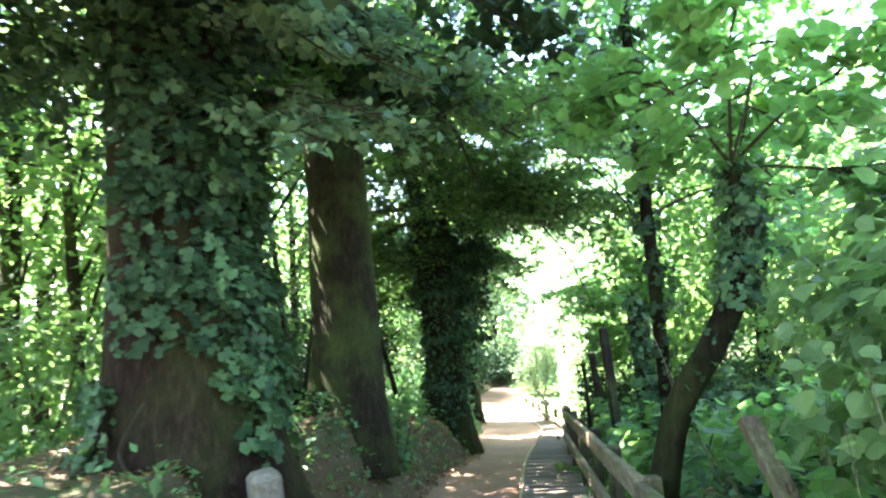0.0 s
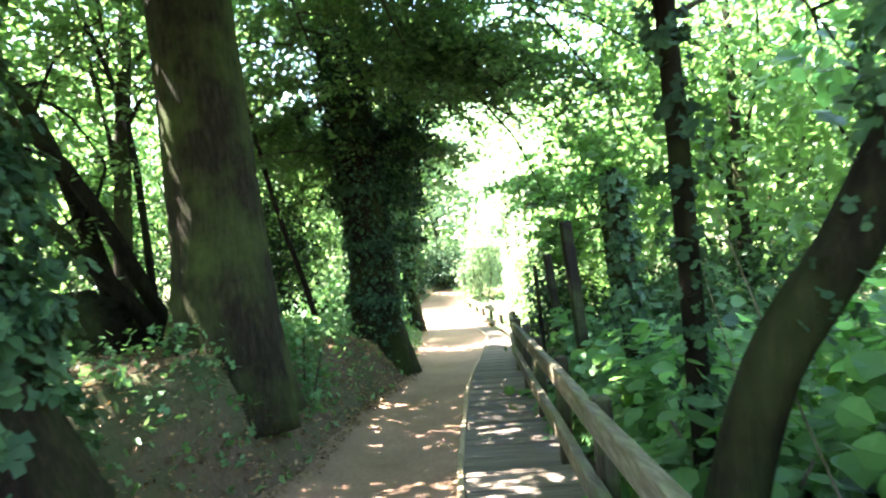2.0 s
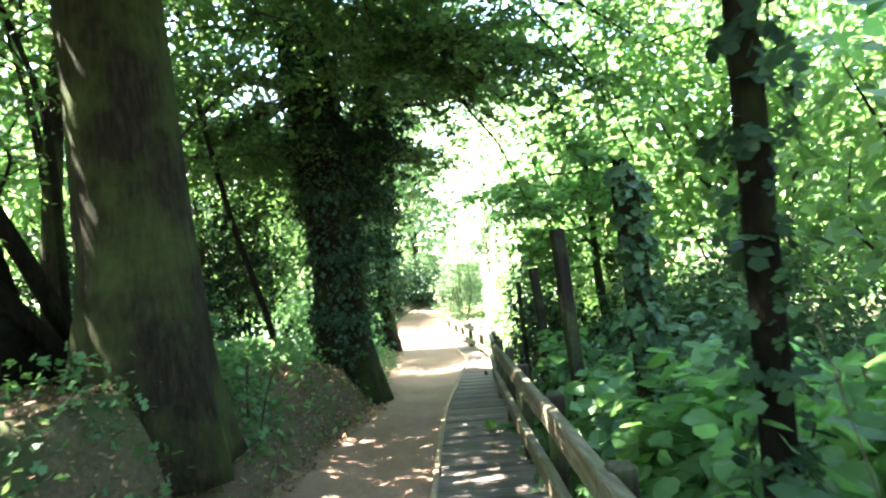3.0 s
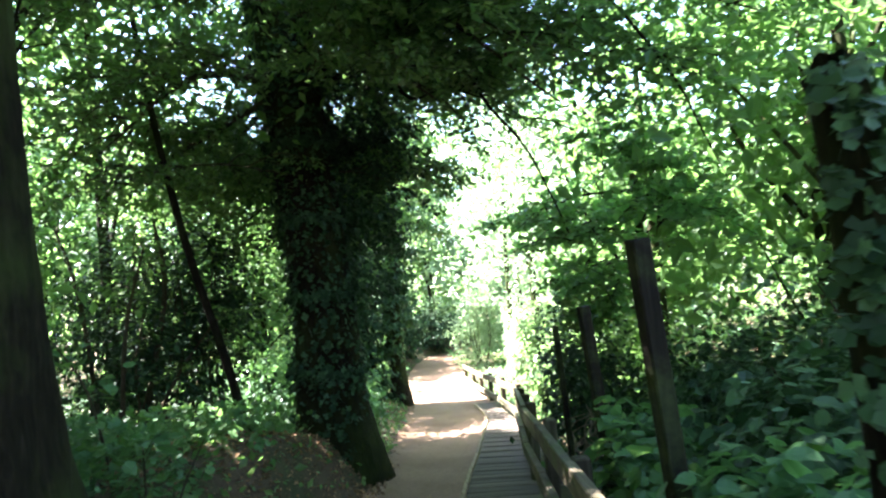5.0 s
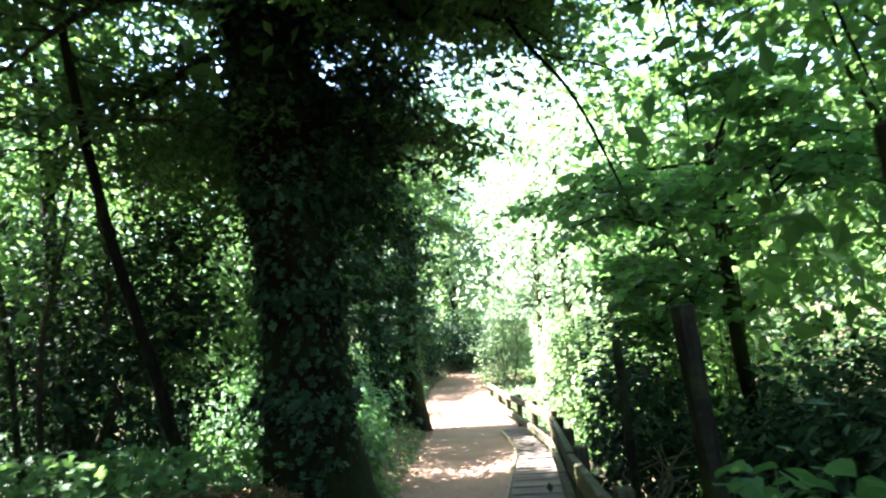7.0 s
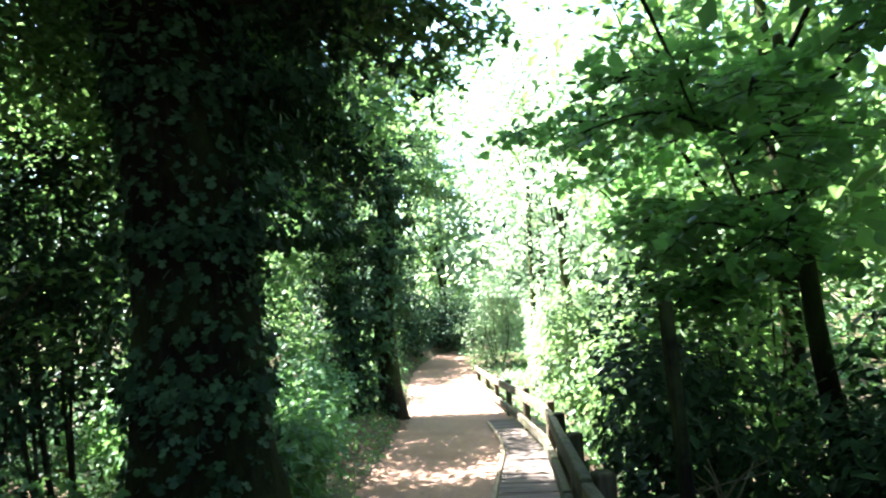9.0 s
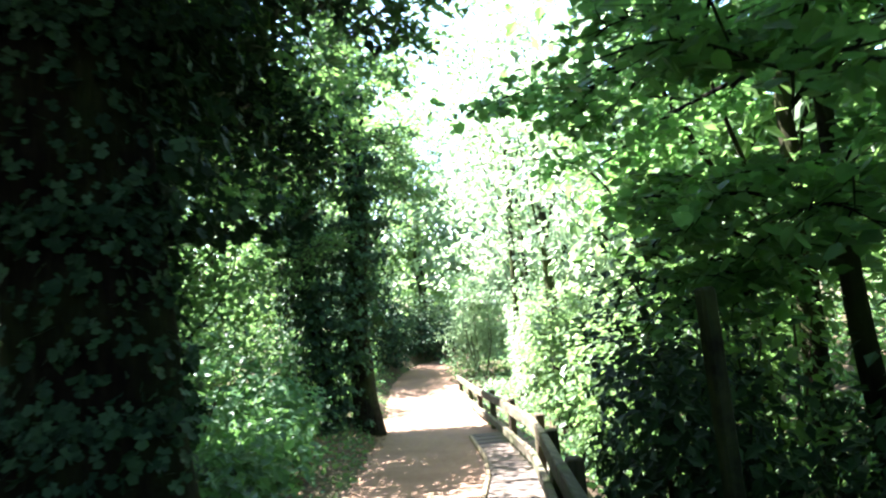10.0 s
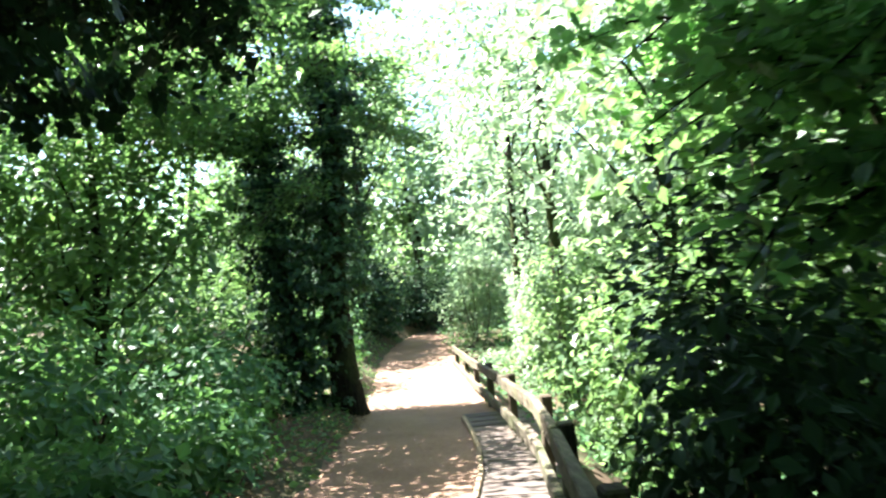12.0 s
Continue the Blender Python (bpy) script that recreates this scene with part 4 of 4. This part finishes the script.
# spreading hazel over the fence
b = np.array(on_ground(4.5, 14.4, -0.1))
th, lh = tree("tree", b, "spreading hazel with layered broad leaves over the fence", [(0, 0, 0), (-0.05, 0, 1.0), (-0.2, 0, 2.2), (-0.3, 0, 4.2)], [0.1, 0.085, 0.07, 0.04], M_BARK_DARK, 12, 0.05)
boughs(th, from_trunk(lh, [(2.95, 13.2, 0.75), (3.1, 14.6, 0.9), (2.85, 12.6, 1.2), (3.25, 15.8, 1.0), (3.0, 13.8, 1.8), (2.9, 15.4, 2.0), (3.4, 12.2, 2.0), (3.3, 16.6, 1.6), (3.3, 14.0, 0.5), (3.3, 11.6, 1.5)], 0.4),
       M_HAZEL, 0.07, 100, 0.9, BROAD, 0.024, 9, M_BARK_DARK, "layered dull green hazel leaves", 0.12)

# tangle of bare brambles in the shade of the thicket
tangle = thing("bramble", (0, 0, 0), "tangle of bare pale bramble stems in deep shade", "bramble")
for k in range(130):
    x, y = 2.55 + rng.uniform(0, 1.0), 11.2 + rng.uniform(0, 2.6)
    p = np.array(on_ground(x, y, -0.03))
    pts = [p]
    d = np.array([rng.normal(0, 0.25), rng.normal(0, 0.25), 1.0])
    for q in range(4):
        p = p + unit(d) * rng.uniform(0.22, 0.42)
        d = d + np.array([rng.normal(-0.05, 0.6), rng.normal(-0.1, 0.6), -0.25])
        pts.append(p)
    if not in_way(pts).any():
        s = Soup()
        tube(s, pts, [0.011, 0.009, 0.005], 5, 0.1, 22)
        part("stem", s.mesh("stem", M_STEM, True), tangle)


# young broad-leaved sprigs before the leaning trunk
multi_stem(1.62, 3.15, [((-0.35, -0.1, 1), 1.0, 0.009), ((0.25, -0.1, 1), 1.15, 0.009), ((-0.1, -0.3, 1), 0.8, 0.008), ((0.5, 0.1, 1), 1.0, 0.008)], "young sprigs with large fresh green leaves", M_HAZEL, 0.10, 36, BROAD)


# dry canes standing in the undergrowth behind the fence
for cx, cy, wide, deep, count, tall in ((1.95, 2.85, 0.35, 0.35, 26, 1.2), (2.3, 2.6, 0.55, 0.7, 26, 1.9), (2.2, 4.6, 0.5, 0.8, 16, 1.5), (3.0, 6.2, 0.6, 0.8, 14, 1.6)):
    cane_clump = thing("dry_canes", (0, 0, 0), "thin pale dry bramble canes standing in undergrowth", "bramble", "dry canes")
    for k in range(count):
        p = np.array(on_ground(cx + rng.uniform(-wide, wide), cy + rng.uniform(-deep, deep), -0.03))
        way = unit(np.array([rng.normal(0, 0.16), rng.normal(0, 0.16), 1.0]))
        run = tall * rng.uniform(0.5, 1.1)
        bend = np.clip(rng.normal(0, 0.05, 3), -0.07, 0.07) * run
        s = Soup()
        tube(s, [p, p + way * run * 0.5 + bend, p + way * run + bend * 2.4], [0.0055, 0.004, 0.0016], 5, 0.06, 14)
        part("cane", s.mesh("cane", M_STEM, True), cane_clump)


# ---- trees of the wood ----
def wood_tree(x, y, tall, girth, low, wide, mat, size, label):
    near = 5 < y < 38 and -7 < x < 7
    count, each, size = 185, 22 if near else 13, size * (1.32 if near else 1.65)
    b = np.array(on_ground(x, y, -0.1))
    lean = rng.normal(0, 0.05, 2) * tall
    t, line = tree("tree", b, label, [(0, 0, 0), (lean[0] * 0.2, lean[1] * 0.2, tall * 0.3), (lean[0] * 0.8, lean[1] * 0.8, tall * 0.85)], [girth * 1.3, girth, girth * 0.3], M_BARK, 10, 0.05, "trees of the wood", 14)
    mid = b + np.array([lean[0] * 0.6, lean[1] * 0.6, (tall + low) / 2])
    radii = np.array([wide, wide, (tall - low) / 2])
    l = Soup()
    for k in range(6):
        d = unit(rng.normal(0, 1, 3)) * np.array([1, 1, 0.7])
        e = mid + d * radii * 0.75
        st = line[int(np.clip((e[2] - b[2] - 0.25 * wide) / tall, 0.15, 0.8) * 13)]
        if not in_way([e, (st + e) / 2]).any():
            s = Soup()
            tube(s, [st, (st + e) / 2 + rng.normal(0, 0.15, 3), e], [girth * 0.35, girth * 0.22, girth * 0.06], 6, 0.02, 8)
            part("limb", s.mesh("limb", M_BARK, True), t)
    p = clumps(mid, radii, count, each, wide * 0.12, 0.25)
    p = p[p[:, 2] > height(p[:, 0], p[:, 1]) + 0.1]
    leaves(l, p, size, OVAL, unit(p - mid) * 0.3 + np.array([0, 0, 0.9]), 0.55, 0.35)
    part("crown", l.mesh("crown", mat), t, "", "stuff")


# crowns in M_LIME or M_PALE are paled to add sun glare
for x, y, tall, girth, low, wide, mat, label in (
        (-5.5, 10.5, 9, 0.10, 2.2, 2.6, M_BEECH, "slim woodland tree with green leaves"),
        (-7.5, 6.0, 10, 0.14, 2.0, 3.0, M_BEECH, "woodland tree with bright sunlit leaves"),
        (-8.5, 14.5, 10, 0.16, 1.8, 3.2, M_BEECH, "woodland tree with bright sunlit leaves"),
        (-5.4, 23.2, 9, 0.12, 1.6, 2.8, M_LIME, "woodland tree with bright sunlit leaves"),
        (-4.6, 28.0, 5.5, 0.12, 1.2, 2.4, M_BEECH, "green leafy woodland tree in half shade"),
        (-9.5, 25.6, 11, 0.18, 1.6, 3.6, M_LIME, "woodland tree with bright sunlit leaves"),
        (-3.6, 12.4, 11, 0.12, 3.4, 3.4, M_BEECH, "tall woodland tree on the bank"),
        (-5.8, 7.4, 11, 0.07, 3.6, 3.4, M_BEECH, "tall woodland tree on the bank"),
        (-4.4, 22.6, 9.5, 0.12, 3.4, 2.8, M_BEECH, "tall woodland tree on the bank"),
        (5.4, 11.6, 8, 0.10, 3.2, 3.0, M_BEECH, "tall tree spreading over the fence"),
        (5.2, 16.2, 9, 0.10, 3.0, 2.7, M_BEECH, "tall tree spreading over the fence"),
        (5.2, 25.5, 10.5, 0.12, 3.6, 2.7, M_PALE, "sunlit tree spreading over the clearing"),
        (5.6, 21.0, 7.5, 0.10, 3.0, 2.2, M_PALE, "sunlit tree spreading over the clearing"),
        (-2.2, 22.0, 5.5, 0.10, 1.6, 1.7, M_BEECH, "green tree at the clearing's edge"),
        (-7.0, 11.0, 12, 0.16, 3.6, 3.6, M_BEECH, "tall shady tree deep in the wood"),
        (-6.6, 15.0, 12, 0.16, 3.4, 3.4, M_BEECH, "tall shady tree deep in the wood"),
        (3.4, 43.5, 15, 0.09, 0.3, 3.2, M_PALE, "sunlit tree beyond the bend with light-paled leaf colour"),
        (6.8, 44.5, 10.5, 0.09, 0.3, 2.9, M_PALE, "sunlit tree beyond the bend with light-paled leaf colour"),
        (10.2, 43.0, 11, 0.2, 0.3, 3.0, M_LIME, "sunlit tree beyond the bend with light-paled leaf colour"),
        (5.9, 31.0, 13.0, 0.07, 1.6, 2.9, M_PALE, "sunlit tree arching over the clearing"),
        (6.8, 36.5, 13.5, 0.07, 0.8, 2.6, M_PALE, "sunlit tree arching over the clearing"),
        (-1.0, 34.6, 7.5, 0.14, 0.5, 2.0, M_IVY, "dark leafy tree over the path's bend"),
        (-6.6, 21.0, 10, 0.12, 3.0, 2.4, M_BEECH, "tall woodland tree on the bank"),
        (-7.5, 33.0, 12, 0.16, 1.6, 3.0, M_BEECH, "green leafy woodland tree in half shade"),
        # three unseen trees behind the start, added to darken the near growth
        (-4.6, -1.6, 11, 0.16, 2.6, 3.2, M_BEECH, "unseen tree added behind the start to cut skylight"),
        (4.2, -3.4, 9, 0.14, 2.6, 3.0, M_BEECH, "unseen tree added behind the start to cut skylight"),
        (0.2, -9.5, 11, 0.16, 2.4, 3.4, M_BEECH, "unseen tree added behind the start to cut skylight"),
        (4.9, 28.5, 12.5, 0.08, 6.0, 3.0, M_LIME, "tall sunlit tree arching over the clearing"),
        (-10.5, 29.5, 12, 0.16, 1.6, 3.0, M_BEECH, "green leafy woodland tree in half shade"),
        (0.8, 46.0, 16, 0.2, 1.0, 3.6, M_LIME, "sunlit tree beyond the bend with light-paled leaf colour"),
        (-3.0, 42.0, 11, 0.2, 1.0, 3.0, M_LIME, "sunlit tree beyond the bend with light-paled leaf colour"),
        (-12, 9.5, 12, 0.2, 1.5, 4.0, M_BEECH, "woodland tree with bright sunlit leaves"),
        (-13, 18, 12, 0.2, 1.5, 4.0, M_BEECH, "woodland tree with bright sunlit leaves"),
        (-14, 2, 12, 0.2, 1.5, 4.0, M_BEECH, "woodland tree with bright sunlit leaves"),
        (-15, 30, 12, 0.2, 1.0, 4.5, M_BEECH, "green leafy woodland tree in half shade"),
        (-5.0, 36.0, 10, 0.2, 1.0, 3.6, M_BEECH, "green leafy woodland tree in half shade"),
        (-0.5, 38.5, 9, 0.2, 0.8, 2.4, M_BEECH, "dark tree where the path bends"),
        (15, 38.0, 9, 0.2, 0.5, 3.6, M_LIME, "sunlit tree beyond the bend with light-paled leaf colour"),
        (-6, 48.0, 12, 0.2, 0.8, 4.5, M_BEECH, "green leafy woodland tree in half shade"),
        (7.5, 24.0, 6.5, 0.10, 1.0, 2.4, M_PALE, "sunlit tree behind the fence"),
        (6.0, 18.5, 6.5, 0.12, 2.2, 2.0, M_BEECH, "leafy tree over the fence"),
        (6.2, 13.4, 7.0, 0.12, 1.6, 2.6, M_BEECH, "leafy tree leaning over the fence"),
        (5.4, 8.6, 5.0, 0.08, 1.4, 2.0, M_BEECH, "leafy tree beyond the fence"),
        (8.5, 8.0, 5.5, 0.12, 0.8, 2.8, M_BEECH, "green tree beyond the fence"),
        (10.0, 14.0, 8, 0.16, 1.0, 3.6, M_BEECH, "green tree beyond the fence"),
        (14.0, 24.0, 8, 0.16, 0.6, 3.6, M_LIME, "green tree beyond the fence"),
        (-3.6, 16.8, 11, 0.1, 5.0, 2.4, M_BEECH, "tall woodland tree on the bank"),
        (1.0, 35.6, 13, 0.12, 3.4, 3.0, M_LIME, "green tree arching over the path's bend"),
        (3.6, 47.5, 15, 0.2, 2.0, 4.0, M_LIME, "sunlit tree beyond the bend with light-paled leaf colour"),
        # two more added behind the camera, out of view, against skylight
        (1.9, -3.4, 10, 0.18, 3.2, 3.4, M_BEECH, "unseen tree added behind the start to cut skylight"),
        (-4.0, -6.0, 11, 0.3, 4.0, 3.4, M_BEECH, "unseen tree added behind the start to cut skylight"),):
    wood_tree(x, y, tall, girth, low, wide, mat, 0.25 if y > 40 else 0.13 if abs(x) < 6 else 0.19, label)


# ---- far woods ----
def far_woods(name, label, spots, mat, size, each):
    """Distant foliage in tall ragged masses."""
    l = Soup()
    for x, y, wide, tall in spots:
        c = np.array([x, y, float(height(x, y)) + tall * 0.45])
        p = clumps(c, (wide, wide, tall * 0.55), 40, each, wide * 0.16, 0.2)
        leaves(l, p[p[:, 2] > -3], size, OVAL, (0, 0, 1), 0.7, 0.3)
    ob = new(name, l.mesh(name, mat))
    tagged(ob, label, "woodland", kind="stuff")


def ring(a0, a1, r0, r1, n, tall):
    out = []
    for k in range(n):
        a, r = radians(a0 + (a1 - a0) * (k + rng.uniform(0, 1)) / n), rng.uniform(r0, r1)
        out.append((1.5 + r * math.sin(a), 14 + r * math.cos(a), rng.uniform(3.5, 5.0), tall * rng.uniform(0.7, 1.2)))
    return out


far_woods("woodland", "bright green leafy woodland beyond the bank", ring(-120, -42, 20, 34, 30, 14) + ring(-42, -18, 30, 40, 6, 12), M_BEECH, 0.6, 17)
far_woods("woodland", "green wooded distance beyond the path's bend", ring(-18, 2, 38, 50, 7, 9) + ring(2, 30, 42, 54, 10, 9), M_LIME, 0.52, 30)
far_woods("woodland", "green trees beyond the fence", ring(30, 125, 18, 30, 26, 8), M_BEECH, 0.6, 18)
far_woods("woodland", "green wood behind the start of the walk", ring(150, 240, 24, 34, 12, 9), M_BEECH, 0.5, 18)


# ---- ground cover ----
def scatter(name, label, n, xr, yr, rule, mat, size, shape, lift, facing=(0, 0, 1), spread=0.5):
    x, y = rng.uniform(*xr, n), rng.uniform(*yr, n)
    k = rule(x, y) > rng.uniform(0, 1, n)
    x, y = x[k], y[k]
    z = height(x, y) + lift * rng.uniform(0.05, 1, len(x)) ** 1.5 + 0.01
    l = Soup()
    leaves(l, np.stack([x, y, z], -1), size, shape, facing, spread, 0.1)
    tagged(new(name, l.mesh(name, mat)), label, "undergrowth", kind="stuff")


def patchy(x, y, f=1.0):
    return 0.5 + 0.5 * np.sin(1.9 * f * x + 0.8 * y) * np.sin(1.4 * f * y - 0.6 * x + 1) + 0.25 * np.sin(5 * x) * np.sin(4.3 * y)


def left_of(x, y):
    return path_left(y) - x


def right_of(x, y):
    return x - np.interp(y, [q[1] for q in FENCE], [q[0] for q in FENCE])


scatter("leaf_litter", "brown dead leaves scattered on the bank", 40000, (-5, 1.5), (1, 24), lambda x, y: (left_of(x, y) > -0.15) * np.exp(-np.clip(left_of(x, y), 0, 9) * 0.55) * (0.3 + 0.7 * patchy(x, y)), M_DEAD, 0.055, OVAL, 0.012, spread=0.3)
scatter("leaf_litter", "few dead leaves lying on the path", 900, (-1, 3), (1, 26), lambda x, y: 0.3 * (left_of(x, y) < 0) * (right_of(x, y) < 0), M_DEAD, 0.045, OVAL, 0.004, spread=0.2)
scatter("ground_herbs", "low green herbs on the bank", 58000, (-9, 1.5), (-2, 38), lambda x, y: (left_of(x, y) > 0.12) * np.clip(patchy(x, y) * 1.4 - 0.2, 0, 1) * np.where(x < -4, 0.5, 1) * (1 - 0.85 * np.exp(-((x + 2.3) / 1.3) ** 2 - ((y - 7.2) / 1.8) ** 2)), M_NETTLE, 0.07, OVAL, 0.16)
scatter("leaf_litter", "thick brown dead leaves on the bank's face", 30000, (-3.2, 0.6), (4.5, 16), lambda x, y: (left_of(x, y) > -0.2) * np.exp(-np.clip(left_of(x, y) - 0.6, 0, 9) * 1.1) * (0.45 + 0.55 * patchy(x, y, 1.6)), M_DEAD, 0.05, OVAL, 0.03, spread=0.5)
scatter("ground_herbs", "leafy herbs at the feet of the trunks", 32000, (-3.0, 0.4), (5.5, 15), lambda x, y: (left_of(x, y) > 0.12) * (np.exp(-((x + 1.0) / 0.55) ** 2 - ((y - 9.6) / 1.3) ** 2) + 0.1 * np.exp(-((x + 1.45) / 0.6) ** 2 - ((y - 7.1) / 0.9) ** 2) + 0.7 * np.exp(-((x + 0.9) / 0.5) ** 2 - ((y - 12.3) / 0.9) ** 2)), M_NETTLE, 0.062, LOBED, 0.32, spread=0.7)
scatter("grass_tufts", "thin green grass along the path's edge", 9000, (-2, 2), (1, 36), lambda x, y: (left_of(x, y) > 0.0) * (left_of(x, y) < 0.7) * np.clip(patchy(x, y, 2.0), 0, 1), M_LIME, 0.10, OVAL, 0.05, facing=(0, -1, 0.3), spread=0.9)
scatter("ground_herbs", "dense green herbs below the fence", 44000, (0.8, 10), (-2, 40), lambda x, y: (right_of(x, y) > 0.1) * np.clip(patchy(x, y) * 1.2 + 0.1, 0, 1) * np.exp(-np.clip(right_of(x, y) - 1, 0, 9) * 0.35) * (1 - 0.6 * np.clip(mound(x, y) * 2.2, 0, 1)), M_NETTLE, 0.064, BROAD, 0.38)
scatter("ground_herbs", "coarse green herbs under the far trees", 16000, (5, 22), (-4, 40), lambda x, y: np.full(len(x), 1.0), M_NETTLE, 0.2, OVAL, 0.5)
scatter("ground_herbs", "coarse green herbs deep in the wood", 12000, (-20, -6), (-4, 40), lambda x, y: np.full(len(x), 1.0), M_NETTLE, 0.18, OVAL, 0.45)
scatter("leaf_litter", "dark dead leaves and litter on the earth heap", 5000, (1.1, 3.2), (2.2, 5.4), lambda x, y: np.clip(mound(x, y) * 1.6, 0, 1), M_DEAD, 0.05, OVAL, 0.03, spread=0.5)
scatter("ground_ivy", "low dark ivy creeping over the earth heap", 6500, (1.1, 3.2), (2.2, 5.6), lambda x, y: np.clip(mound(x, y) * 1.8, 0, 1) * np.clip(0.35 + patchy(x, y, 2.2), 0, 1), M_IVY_DARK, 0.06, LOBED, 0.14, spread=0.6)
scatter("leaf_litter", "large pale withered leaves lying on the earth heap", 24, (1.15, 2.4), (2.8, 4.6), lambda x, y: np.clip(mound(x, y) * 1.4, 0, 1), M_WITHERED, 0.105, BROAD, 0.06, spread=0.6)
